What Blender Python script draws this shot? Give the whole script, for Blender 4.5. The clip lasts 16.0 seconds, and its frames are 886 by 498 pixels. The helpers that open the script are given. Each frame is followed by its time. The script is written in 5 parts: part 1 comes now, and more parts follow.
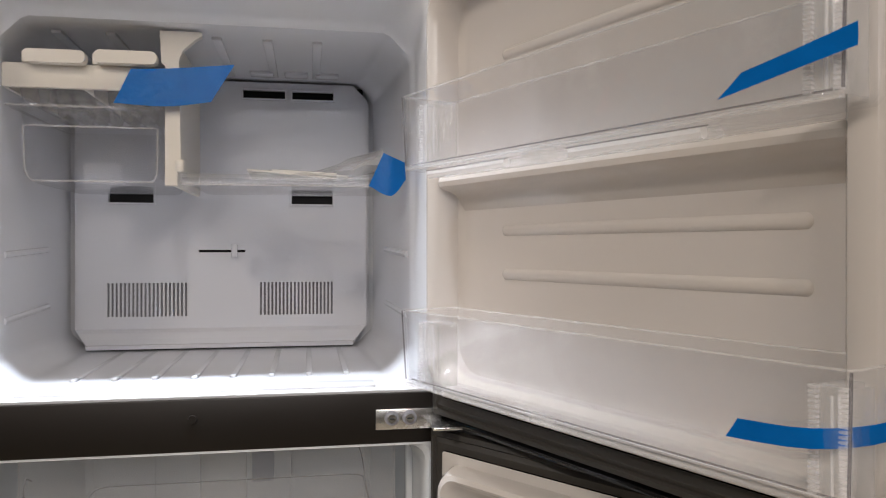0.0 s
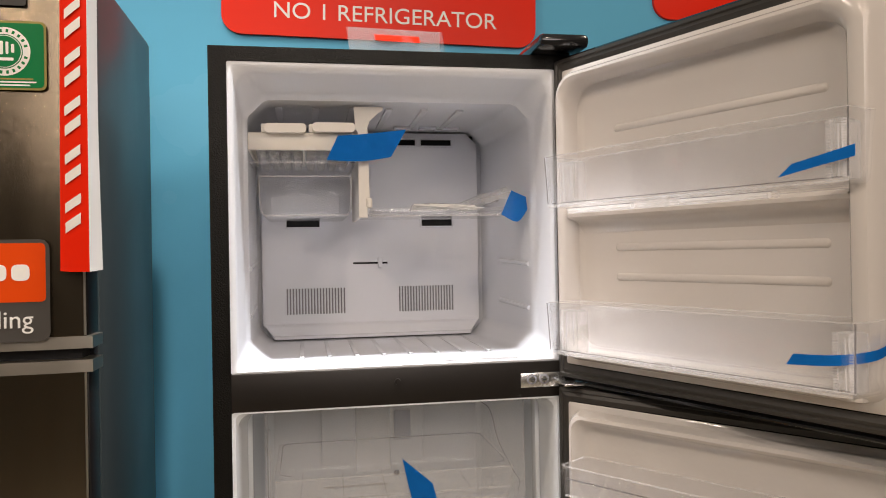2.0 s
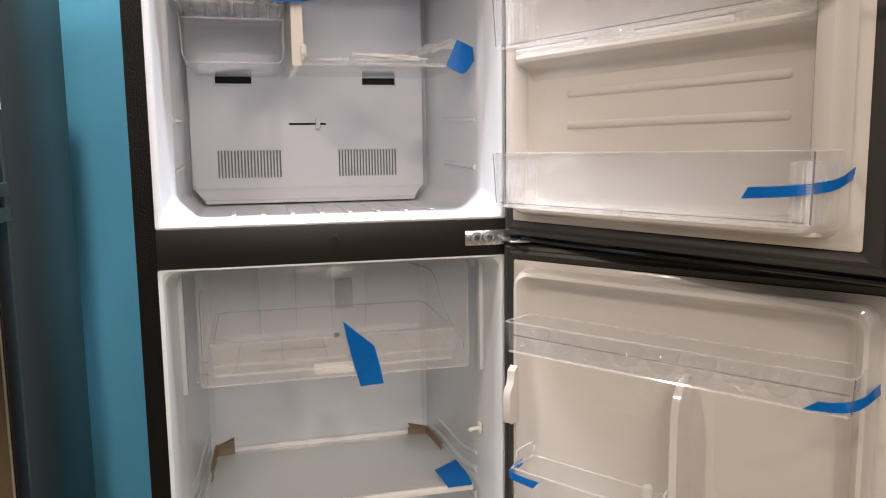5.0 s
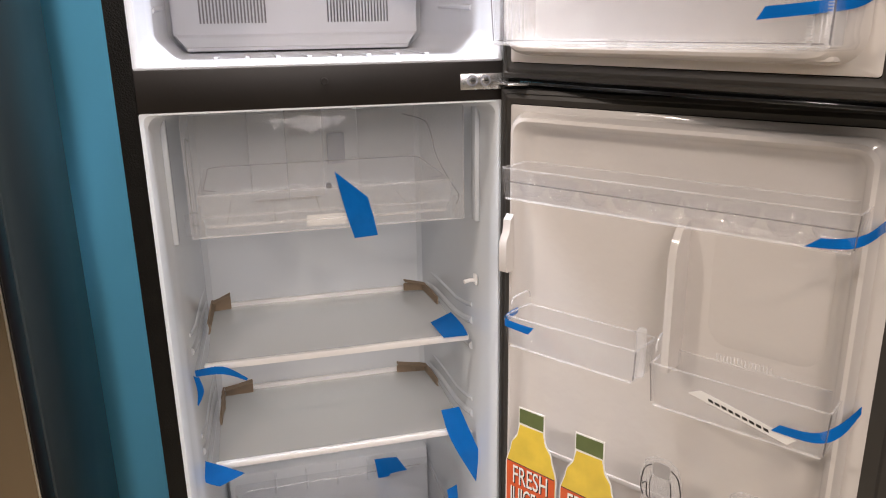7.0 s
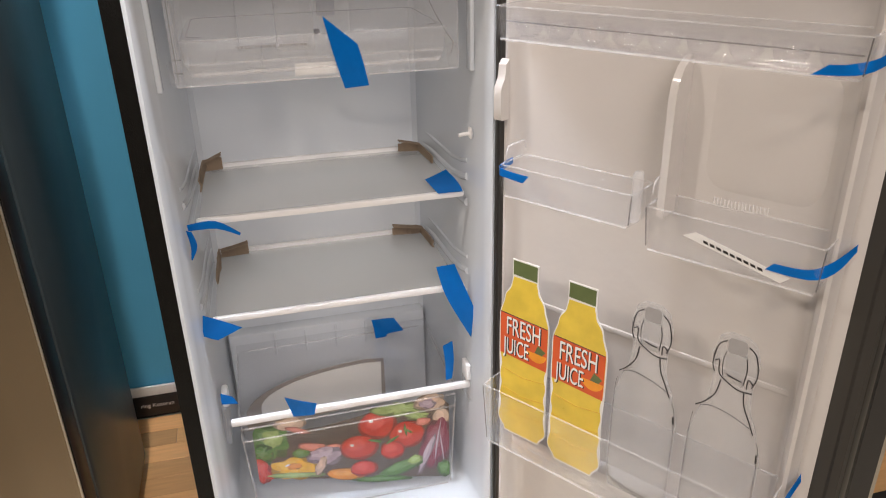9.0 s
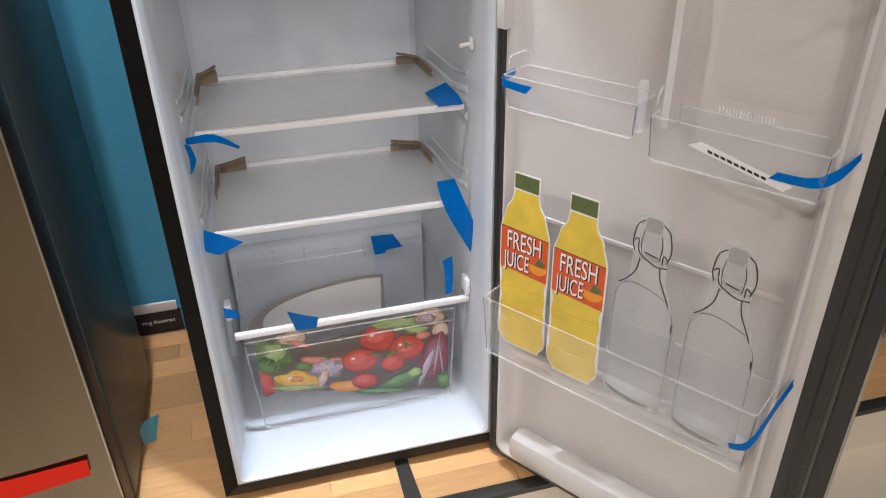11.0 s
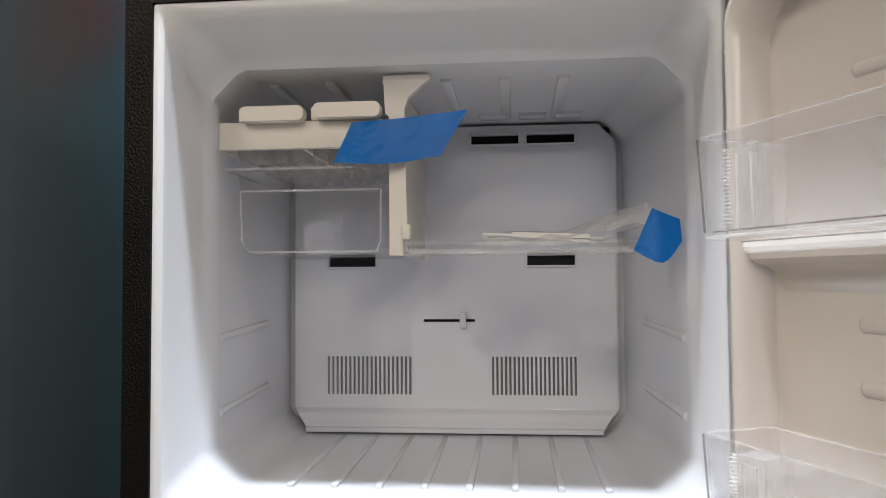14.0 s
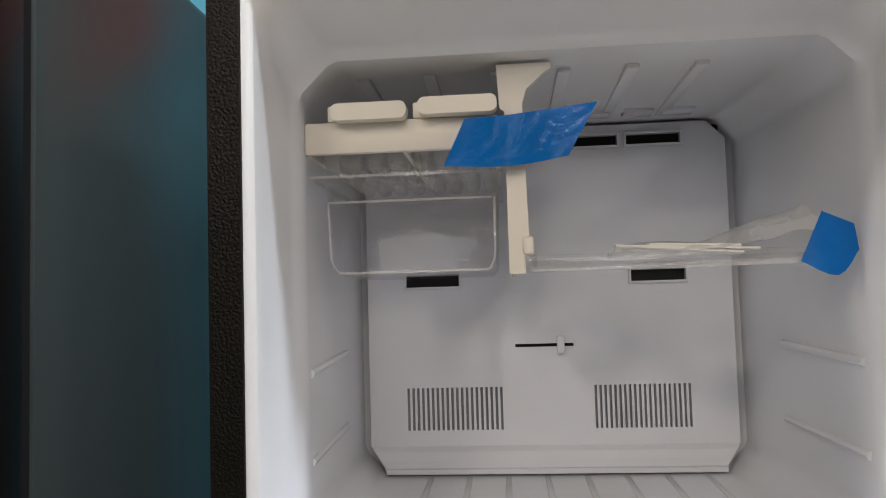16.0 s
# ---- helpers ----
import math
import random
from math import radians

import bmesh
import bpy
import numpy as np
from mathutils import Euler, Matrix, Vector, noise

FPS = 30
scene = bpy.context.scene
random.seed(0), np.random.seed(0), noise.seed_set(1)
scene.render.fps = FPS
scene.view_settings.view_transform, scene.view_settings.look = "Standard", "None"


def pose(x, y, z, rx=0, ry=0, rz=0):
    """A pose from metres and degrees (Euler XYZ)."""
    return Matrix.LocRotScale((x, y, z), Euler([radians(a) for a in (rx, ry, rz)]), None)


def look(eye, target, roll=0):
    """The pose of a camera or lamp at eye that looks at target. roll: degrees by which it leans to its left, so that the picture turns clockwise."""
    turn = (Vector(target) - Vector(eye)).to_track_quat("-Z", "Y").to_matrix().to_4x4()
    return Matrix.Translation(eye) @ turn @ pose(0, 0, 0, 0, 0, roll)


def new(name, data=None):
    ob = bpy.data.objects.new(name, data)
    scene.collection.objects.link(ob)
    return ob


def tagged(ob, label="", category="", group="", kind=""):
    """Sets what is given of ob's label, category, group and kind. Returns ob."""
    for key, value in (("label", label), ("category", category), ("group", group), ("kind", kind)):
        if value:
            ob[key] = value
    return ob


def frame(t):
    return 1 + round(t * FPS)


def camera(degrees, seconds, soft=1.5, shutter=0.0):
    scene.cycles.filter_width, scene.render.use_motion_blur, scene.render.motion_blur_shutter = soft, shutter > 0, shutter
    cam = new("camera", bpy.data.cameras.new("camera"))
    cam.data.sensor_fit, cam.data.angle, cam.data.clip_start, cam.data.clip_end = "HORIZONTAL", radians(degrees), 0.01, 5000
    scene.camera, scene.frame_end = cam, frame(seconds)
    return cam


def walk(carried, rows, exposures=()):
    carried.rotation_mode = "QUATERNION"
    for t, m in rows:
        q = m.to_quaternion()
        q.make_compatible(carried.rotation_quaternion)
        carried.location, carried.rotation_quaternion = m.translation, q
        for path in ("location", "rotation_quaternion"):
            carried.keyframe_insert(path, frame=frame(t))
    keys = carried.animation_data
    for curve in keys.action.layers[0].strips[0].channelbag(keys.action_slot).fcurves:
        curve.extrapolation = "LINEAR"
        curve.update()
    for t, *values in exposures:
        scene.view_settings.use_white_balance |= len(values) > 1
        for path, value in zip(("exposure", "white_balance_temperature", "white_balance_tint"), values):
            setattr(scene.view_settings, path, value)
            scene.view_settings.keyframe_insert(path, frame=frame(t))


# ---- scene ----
cam = camera(60.9, 16.0, soft=1.0, shutter=0.25)
PATH = [
    (0, (0.115, -0.843, 1.355), (0.466, 1.126, 1.353), 0.0),
    (0.5, (0.044, -0.915, 1.371), (0.385, 1.055, 1.357), -0.5),
    (1, (-0.065, -1.04, 1.376), (0.255, 0.934, 1.362), -0.9),
    (1.5, (-0.122, -1.138, 1.374), (0.21, 0.834, 1.373), -1.0),
    (2, (-0.143, -1.158, 1.37), (0.216, 0.81, 1.378), -1.0),
    (2.5, (-0.146, -1.15, 1.366), (0.226, 0.815, 1.382), -0.9),
    (3, (-0.144, -1.138, 1.358), (0.241, 0.825, 1.383), -0.9),
    (3.5, (-0.138, -1.127, 1.347), (0.292, 0.826, 1.363), -0.8),
    (4, (-0.132, -1.122, 1.33), (0.333, 0.823, 1.291), -0.7),
    (4.5, (-0.125, -1.114, 1.312), (0.349, 0.824, 1.17), -0.7),
    (4.7, (-0.124, -1.109, 1.305), (0.356, 0.824, 1.116), -0.7),
    (6.8, (-0.113, -1.081, 1.253), (0.358, 0.783, 0.701), -0.9),
    (7, (-0.115, -1.08, 1.246), (0.358, 0.777, 0.673), -0.9),
    (7.5, (-0.115, -1.076, 1.229), (0.348, 0.763, 0.593), -1.0),
    (8, (-0.112, -1.076, 1.213), (0.343, 0.737, 0.502), -1.1),
    (8.5, (-0.109, -1.078, 1.196), (0.341, 0.707, 0.415), -1.1),
    (9, (-0.106, -1.083, 1.182), (0.335, 0.676, 0.339), -1.2),
    (9.5, (-0.103, -1.085, 1.167), (0.328, 0.643, 0.258), -1.3),
    (9.7, (-0.101, -1.087, 1.165), (0.328, 0.629, 0.231), -1.4),
    (11.8, (-0.151, -1.088, 1.176), (0.303, 0.566, 0.147), -0.4),
    (12, (-0.156, -1.056, 1.217), (0.33, 0.637, 0.27), 0.3),
    (12.2, (-0.128, -1.01, 1.237), (0.327, 0.777, 0.463), 0.7),
    (12.4, (-0.079, -0.994, 1.267), (0.266, 0.898, 0.718), 0.3),
    (12.5, (-0.052, -0.974, 1.291), (0.221, 0.951, 0.824), -0.5),
    (13, (0.008, -0.863, 1.349), (0.068, 1.134, 1.248), -0.2),
    (13.5, (0.035, -0.705, 1.385), (-0.027, 1.293, 1.446), -0.4),
    (14, (0.073, -0.655, 1.405), (-0.117, 1.334, 1.487), -0.4),
    (14.5, (0.102, -0.664, 1.4), (-0.137, 1.318, 1.517), -0.7),
    (15, (0.062, -0.667, 1.396), (-0.226, 1.306, 1.551), -1.0),
    (15.5, (-0.016, -0.613, 1.414), (-0.277, 1.365, 1.556), -1.2),
    (16, (-0.055, -0.555, 1.413), (-0.226, 1.434, 1.536), -1.7),
]
STOPS = [(0, -0.69, 6450, 10), (0.5, -0.66, 6450, 10), (1.5, -0.54, 6850, 12), (3.5, -0.41, 7100, 14), (4.5, -0.39, 6900, 12), (7, -0.17, 6550, 14), (9.5, -0.24, 6350, 12), (11.8, -0.39, 5950, 10), (12.5, -0.26, 5970, 9), (13, -0.31, 6120, 8), (13.5, -0.53, 6360, 8), (14.0, -0.77, 6510, 8), (14.5, -0.89, 6660, 8), (15.2, -0.91, 6660, 7), (16, -0.79, 6660, 7)]
walk(cam, [(t, look(eye, target, roll)) for t, eye, target, roll in PATH], STOPS)

# ---- world and light ----
world = bpy.data.worlds.new("room_air")
scene.world = world
world.use_nodes = True
world.node_tree.nodes["Background"].inputs[0].default_value = (1.0, 0.93, 0.85, 1)
world.node_tree.nodes["Background"].inputs[1].default_value = 0.15


def lamp(name, at, size, watts, colour, aim, spread=180):
    data = bpy.data.lights.new(name, "AREA")
    data.shape, data.size, data.energy, data.color, data.spread = "DISK", size, watts, colour, radians(spread)
    ob = new(name, data)
    ob.matrix_world = look(at, aim)
    return tagged(ob, "unseen lamp at ceiling height lighting the showroom", "lamp", kind="structure")


lamp("downlight", (-0.02, -0.27, 2.93), 0.10, 5.0, (0.86, 0.92, 1.0), (-0.10, 0.02, 0.8), 42)
lamp("downlight", (-1.0, -1.9, 2.93), 0.2, 7, (1.0, 0.85, 0.70), (0.2, 0.0, 1.0), 130)
lamp("downlight", (0.3, -2.4, 2.93), 0.2, 7, (1.0, 0.85, 0.70), (0.2, 0.0, 1.0), 130)
lamp("downlight", (-2.2, -0.6, 2.93), 0.2, 22, (1.0, 0.88, 0.76), (-0.6, 0.3, 1.0), 140)
lamp("downlight", (1.5, -0.9, 2.93), 0.2, 9, (1.0, 0.88, 0.76), (1.2, 0.1, 1.0), 140)
# the last of these, unseen, is placed to brighten the wall gap
for x, y, watts in ((-1.9, -3.3, 6), (1.3, -3.5, 6), (-0.36, -3.0, 5)):
    lamp("downlight", (x, y, 2.93), 0.22, watts, (1.0, 0.88, 0.74), (0.1, 0.0, 1.0), 120)
# unseen lamp added to wash the blue wall between the refrigerators
lamp("downlight", (-0.40, -0.12, 2.93), 0.1, 4.5, (1.0, 0.93, 0.86), (-0.37, 0.52, 0.5), 60)
for x, y in ((-1.9, -7.2), (0.1, -7.6), (1.3, -7.2), (-2.6, -9.4), (-0.9, -9.2), (0.7, -9.6), (-0.2, -11.2), (1.4, -11.0)):
    lamp("downlight", (x, y, 2.93), 0.035, 1.1, (1.0, 0.92, 0.78), (x * 0.6, y + 2.2, 0.0), 150)
# large unseen panel added as the main soft fill
lamp("added_fill_panel", (0.05, -4.0, 2.9), 2.4, 54, (1.0, 0.93, 0.91), (-0.1, 0.3, 0.6), 150)

# ---- materials ----


def material(name, colour, rough=0.5, metal=0.0, grain=0.0, grain_scale=200.0, vary=0.06, vary_scale=6.0, coat=0.0, stretch=(1, 1, 1), shine=0.5, relief=0.001):
    m = bpy.data.materials.new(name)
    m.use_nodes = True
    n, l = m.node_tree.nodes, m.node_tree.links
    b = n["Principled BSDF"]
    b.inputs["Metallic"].default_value = metal
    b.inputs["Coat Weight"].default_value = coat
    b.inputs["Specular IOR Level"].default_value = shine
    where = n.new("ShaderNodeTexCoord")
    turn = n.new("ShaderNodeMapping")
    turn.inputs["Scale"].default_value = stretch
    l.new(where.outputs["Object"], turn.inputs["Vector"])
    big = n.new("ShaderNodeTexNoise")
    big.inputs["Scale"].default_value, big.inputs["Detail"].default_value = vary_scale, 6
    l.new(turn.outputs[0], big.inputs["Vector"])
    mix = n.new("ShaderNodeMix")
    mix.data_type = "RGBA"
    mix.inputs["A"].default_value = (*[c * (1 - vary) for c in colour], 1)
    mix.inputs["B"].default_value = (*[min(1, c * (1 + vary)) for c in colour], 1)
    l.new(big.outputs["Fac"], mix.inputs["Factor"])
    l.new(mix.outputs["Result"], b.inputs["Base Color"])
    r = n.new("ShaderNodeMapRange")
    r.inputs["To Min"].default_value, r.inputs["To Max"].default_value = rough * 0.8, min(1, rough * 1.2)
    fine = n.new("ShaderNodeTexNoise")
    fine.inputs["Scale"].default_value, fine.inputs["Detail"].default_value = grain_scale, 4
    l.new(turn.outputs[0], fine.inputs["Vector"])
    l.new(big.outputs["Fac"], r.inputs["Value"])
    l.new(r.outputs[0], b.inputs["Roughness"])
    if grain:
        bump = n.new("ShaderNodeBump")
        bump.inputs["Strength"].default_value, bump.inputs["Distance"].default_value = grain, relief
        l.new(fine.outputs["Fac"], bump.inputs["Height"])
        l.new(bump.outputs[0], b.inputs["Normal"])
    return m


def clear(name, tint, gloss_rough=0.04, frost=0.0, ior=1.45, ripple=0.0):
    """Thin clear plastic or glass: light passes, gloss by Fresnel, a share of white frosting."""
    m = bpy.data.materials.new(name)
    m.use_nodes = True
    n, l = m.node_tree.nodes, m.node_tree.links
    n.remove(n["Principled BSDF"])
    through_it = n.new("ShaderNodeBsdfTransparent")
    through_it.inputs["Color"].default_value = (*tint, 1)
    gloss = n.new("ShaderNodeBsdfGlossy")
    gloss.inputs["Roughness"].default_value = gloss_rough
    milk = n.new("ShaderNodeBsdfDiffuse")
    milk.inputs["Color"].default_value = (0.93, 0.93, 0.94, 1)
    body = n.new("ShaderNodeMixShader")
    body.inputs[0].default_value = frost
    l.new(through_it.outputs[0], body.inputs[1])
    l.new(milk.outputs[0], body.inputs[2])
    edge = n.new("ShaderNodeLayerWeight")
    edge.inputs["Blend"].default_value = 0.5
    power = n.new("ShaderNodeMath")
    power.operation, power.inputs[1].default_value = "POWER", 4.5
    l.new(edge.outputs["Facing"], power.inputs[0])
    f = n.new("ShaderNodeMath")
    f.operation, f.inputs[1].default_value, f.inputs[2].default_value = "MULTIPLY_ADD", 0.55, ((ior - 1) / (ior + 1)) ** 2
    l.new(power.outputs[0], f.inputs[0])
    if ripple:
        tex = n.new("ShaderNodeTexNoise")
        tex.inputs["Scale"].default_value = 25
        where = n.new("ShaderNodeTexCoord")
        l.new(where.outputs["Object"], tex.inputs["Vector"])
        bump = n.new("ShaderNodeBump")
        bump.inputs["Strength"].default_value, bump.inputs["Distance"].default_value = ripple, 0.004
        l.new(tex.outputs["Fac"], bump.inputs["Height"])
        l.new(bump.outputs[0], gloss.inputs["Normal"])
    out = n.new("ShaderNodeMixShader")
    l.new(f.outputs[0], out.inputs[0])
    l.new(body.outputs[0], out.inputs[1])
    l.new(gloss.outputs[0], out.inputs[2])
    l.new(out.outputs[0], n["Material Output"].inputs[0])
    return m


BLACK_STEEL = material("hammered_black_steel", (0.0065, 0.006, 0.0052), 0.24, shine=0.12, grain=0.9, grain_scale=420, vary=0.2, vary_scale=30)
BLACK_TRIM = material("black_trim", (0.013, 0.0105, 0.009), 0.42, shine=0.3, grain=0.1, vary=0.15)
BLACK_GLOSS = material("black_glossy_door", (0.012, 0.012, 0.013), 0.12, coat=0.5)
GASKET = material("charcoal_rubber_gasket", (0.034, 0.031, 0.028), 0.45, vary=0.12)
FREEZER_WHITE = material("cool_white_liner", (0.71, 0.735, 0.79), 0.24, grain=0.05, grain_scale=90, vary=0.03)
FRIDGE_WHITE = material("white_liner", (0.635, 0.675, 0.725), 0.20, grain=0.05, grain_scale=90, vary=0.03)
DOOR_WHITE = material("door_liner_white", (0.61, 0.575, 0.55), 0.14, grain=0.12, relief=0.002, grain_scale=14, vary=0.03)
DOOR_GLOSS = material("wavy_glossy_door_liner", (0.61, 0.58, 0.56), 0.13, grain=0.5, relief=0.008, grain_scale=10, vary=0.05, vary_scale=9, coat=0.3)
PANEL_WHITE = material("grey_white_panel", (0.66, 0.68, 0.74), 0.05, shine=0.16, grain=0.02, relief=0.003, grain_scale=11, vary=0.02)
IVORY = material("ivory_plastic", (0.74, 0.71, 0.66), 0.42, vary=0.03)
SHELF_WHITE = material("white_shelf_trim", (0.85, 0.85, 0.86), 0.3, vary=0.02)
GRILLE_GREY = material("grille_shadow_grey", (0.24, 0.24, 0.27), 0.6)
# near-black that paints the shade inside slots and gaps
DARK = material("painted_void_shade", (0.01, 0.01, 0.012), 0.8)
CHROME = material("zinc_steel", (0.78, 0.78, 0.79), 0.26, metal=1.0, vary=0.35, vary_scale=60)
CLEAR = clear("clear_plastic", (0.972, 0.975, 0.984), 0.04, 0.032, ior=1.5, ripple=0.35)
# clear plastic with a bright haze of light mixed in as white frosting
HAZY = clear("haze_painted_clear_plastic", (0.965, 0.97, 0.978), 0.05, 0.13, ior=1.5, ripple=0.35)
CLEAR_THICK = clear("clear_thick_plastic", (0.965, 0.97, 0.978), 0.05, 0.05, ior=1.5, ripple=0.35)
CLEAR_EDGE = clear("clear_plastic_edge", (0.985, 0.985, 0.99), 0.05, 0.19, ior=1.5)
# the clear plastic again, with edge shade put into its darker tint
CLEAR_DARK = clear("shade_tinted_clear_plastic", (0.66, 0.65, 0.67), 0.06, 0.05, ior=1.5)
FROSTED = clear("frosted_plastic", (0.97, 0.97, 0.98), 0.12, 0.36, ior=1.5)
GLASS = clear("shelf_glass", (0.84, 0.865, 0.87), 0.06, 0.33, ior=1.5)
BAG = clear("thin_plastic_bag", (0.98, 0.98, 0.98), 0.10, 0.28, ior=1.45, ripple=0.6)
TAPE = material("blue_tape", (0.003, 0.135, 0.49), 0.11, shine=0.14, grain=0.5, relief=0.0016, grain_scale=90, vary=0.15, vary_scale=40)
TAPE_PALE = material("pale_blue_tape", (0.08, 0.42, 0.62), 0.3, vary=0.1)
CARDBOARD = material("brown_cardboard", (0.27, 0.20, 0.14), 0.8, grain=0.4, grain_scale=150, vary=0.15, vary_scale=30)
PAPER = material("white_paper", (0.80, 0.79, 0.77), 0.7, vary=0.04)
BLUE_WALL = material("blue_wall_print", (0.115, 0.44, 0.68), 0.6, shine=0.12, vary=0.12, vary_scale=1.5)
BLUE_PALE = material("pale_blue_bokeh", (0.130, 0.458, 0.698), 0.6, shine=0.12, vary=0.05)
RED = material("red_sign_film", (0.78, 0.022, 0.006), 0.30, shine=0.12, vary=0.03)
ORANGE_RED = material("orange_red_sticker", (0.74, 0.07, 0.008), 0.3, shine=0.12, vary=0.03)
WHITE_INK = material("white_ink", (0.82, 0.82, 0.80), 0.5, vary=0.02)
PALE_INK = material("pale_grey_ink", (0.34, 0.33, 0.33), 0.4)
BLACK_INK = material("black_ink", (0.015, 0.013, 0.012), 0.5)
GREEN_INK = material("green_sticker", (0.0, 0.17, 0.05), 0.3, shine=0.12)
GOLD_INK = material("gold_sticker_border", (0.30, 0.24, 0.07), 0.35, shine=0.2)
FADED_TAPE_BLUE = material("faded_tape_blue", (0.30, 0.34, 0.42), 0.3)
GREY_INK = material("grey_sticker", (0.075, 0.07, 0.066), 0.3, shine=0.15)
STEEL = material("brushed_bronze_steel", (0.215, 0.170, 0.118), 0.16, metal=0.95, grain=0.12, grain_scale=260, vary=0.12, vary_scale=2, stretch=(14, 14, 0.3))
SIDE_PAINT = material("slate_side_paint", (0.048, 0.062, 0.066), 0.34, shine=0.25, grain=0.08, grain_scale=160, vary=0.08)
ROOM_WHITE = material("showroom_plaster", (0.40, 0.36, 0.31), 0.9, vary=0.05, vary_scale=2)
CREAM = material("cream_platform", (0.76, 0.68, 0.55), 0.5, vary=0.05)
WOOD = material("oak_laminate", (0.70, 0.40, 0.175), 0.38, grain=0.15, grain_scale=60, vary=0.22, vary_scale=9, stretch=(1.2, 14, 14))

tree = WOOD.node_tree
info, shift, mult = tree.nodes.new("ShaderNodeObjectInfo"), tree.nodes.new("ShaderNodeMapRange"), tree.nodes.new("ShaderNodeVectorMath")
shift.inputs["To Min"].default_value, shift.inputs["To Max"].default_value = 0.72, 1.22
mult.operation = "SCALE"
tree.links.new(info.outputs["Random"], shift.inputs["Value"])
tree.links.new(shift.outputs[0], mult.inputs["Scale"])
tree.links.new(tree.nodes["Principled BSDF"].inputs["Base Color"].links[0].from_socket, mult.inputs[0])
tree.links.new(mult.outputs[0], tree.nodes["Principled BSDF"].inputs["Base Color"])
EDGE_METAL = material("satin_bronze_edge", (0.52, 0.48, 0.42), 0.36, metal=1.0, vary=0.1, vary_scale=20)
LETS_LIGHT = {GLASS.name, CLEAR.name, HAZY.name, CLEAR_THICK.name, CLEAR_EDGE.name, CLEAR_DARK.name, FROSTED.name, BAG.name}

# ---- mesh helpers ----


def part(name, bm, mat, parent=None, label="", smooth=True):
    bmesh.ops.recalc_face_normals(bm, faces=bm.faces)
    me = bpy.data.meshes.new(name)
    bm.to_mesh(me)
    bm.free()
    me.materials.append(mat)
    if smooth:
        me.shade_smooth()
        me.set_sharp_from_angle(angle=radians(35))
    ob = new(name, me)
    ob.parent = parent
    ob.visible_shadow = mat.name not in LETS_LIGHT
    if label:
        tagged(ob, label)
    return ob


def thing(name, label, category, m=None, group="", kind=""):
    ob = new(name)
    ob.empty_display_size = 0.05
    if m is not None:
        ob.matrix_world = m
    return tagged(ob, label, category, group, kind)


def box(x0, x1, y0, y1, z0, z1, bevel=0.0, bm=None, segments=2):
    own = bmesh.new()
    bmesh.ops.create_cube(own, size=1)
    bmesh.ops.transform(own, matrix=Matrix.Translation(((x0 + x1) / 2, (y0 + y1) / 2, (z0 + z1) / 2)) @ Matrix.Diagonal((x1 - x0, y1 - y0, z1 - z0, 1)), verts=own.verts)
    if bevel:
        bmesh.ops.bevel(own, geom=own.edges, offset=bevel, segments=segments, affect="EDGES", profile=0.5)
    return join(bm, own)


def join(bm, own):
    if bm is None:
        return own
    me = bpy.data.meshes.new("tmp")
    own.to_mesh(me)
    own.free()
    bm.from_mesh(me)
    bpy.data.meshes.remove(me)
    return bm


def rounded(x0, x1, z0, z1, r, k=5):
    """Corner points of a rounded rectangle in x and z, anticlockwise from the lower right."""
    r = min(r, (x1 - x0) / 2.01, (z1 - z0) / 2.01)
    pts = []
    for cx, cz, a in ((x1 - r, z0 + r, -90), (x1 - r, z1 - r, 0), (x0 + r, z1 - r, 90), (x0 + r, z0 + r, 180)):
        for i in range(k + 1):
            t = radians(a + 90 * i / k)
            pts.append((cx + r * math.cos(t), cz + r * math.sin(t)))
    return pts


def chamfered(x0, x1, z0, z1, c, e=0.005):
    """Corner points of a rectangle with softened 45 degree corners, as many as rounded() gives."""
    pts = []
    for cx, cz, sx, sz in ((x1, z0, 1, -1), (x1, z1, 1, 1), (x0, z1, -1, 1), (x0, z0, -1, -1)):
        a, b, i, j = (cx - sx * c, cz), (cx, cz - sz * c), sx * 0.7 * e, sz * 0.7 * e
        run = [(a[0] - sx * e, a[1]), (a[0] + i, a[1] - j)]
        run += [((2 * a[0] + b[0]) / 3, (2 * a[1] + b[1]) / 3), ((a[0] + 2 * b[0]) / 3, (a[1] + 2 * b[1]) / 3), (b[0] - i, b[1] + j), (b[0], b[1] - sz * e)]
        pts += run if sx * sz < 0 else run[::-1]
    return pts


def loft(loops, cap_first=False, cap_last=True, closed=True, bm=None):
    """Skin a row of equal-length loops of 3D points."""
    own = bmesh.new()
    rows = [[own.verts.new(p) for p in loop] for loop in loops]
    n = len(rows[0])
    for a, b in zip(rows, rows[1:]):
        for i in range(n if closed else n - 1):
            j = (i + 1) % n
            own.faces.new((a[i], a[j], b[j], b[i]))
    if cap_first:
        own.faces.new(rows[0])
    if cap_last:
        own.faces.new(rows[-1])
    return join(bm, own)


def cavity(specs, k=5):
    """Loops along y: (y, x0, x1, z0, z1, r)."""
    return [[(x, y, z) for x, z in rounded(x0, x1, z0, z1, r, k)] for y, x0, x1, z0, z1, r in specs]


def plate(outline, y0, y1, bm=None, axis="y"):
    """A flat outline in (a, z), given thickness from y0 to y1."""
    place = (lambda a, b, c: (a, c, b)) if axis == "y" else (lambda a, b, c: (c, a, b)) if axis == "x" else (lambda a, b, c: (a, b, c))
    return loft([[place(a, b, y0) for a, b in outline], [place(a, b, y1) for a, b in outline]], True, True, bm=bm)


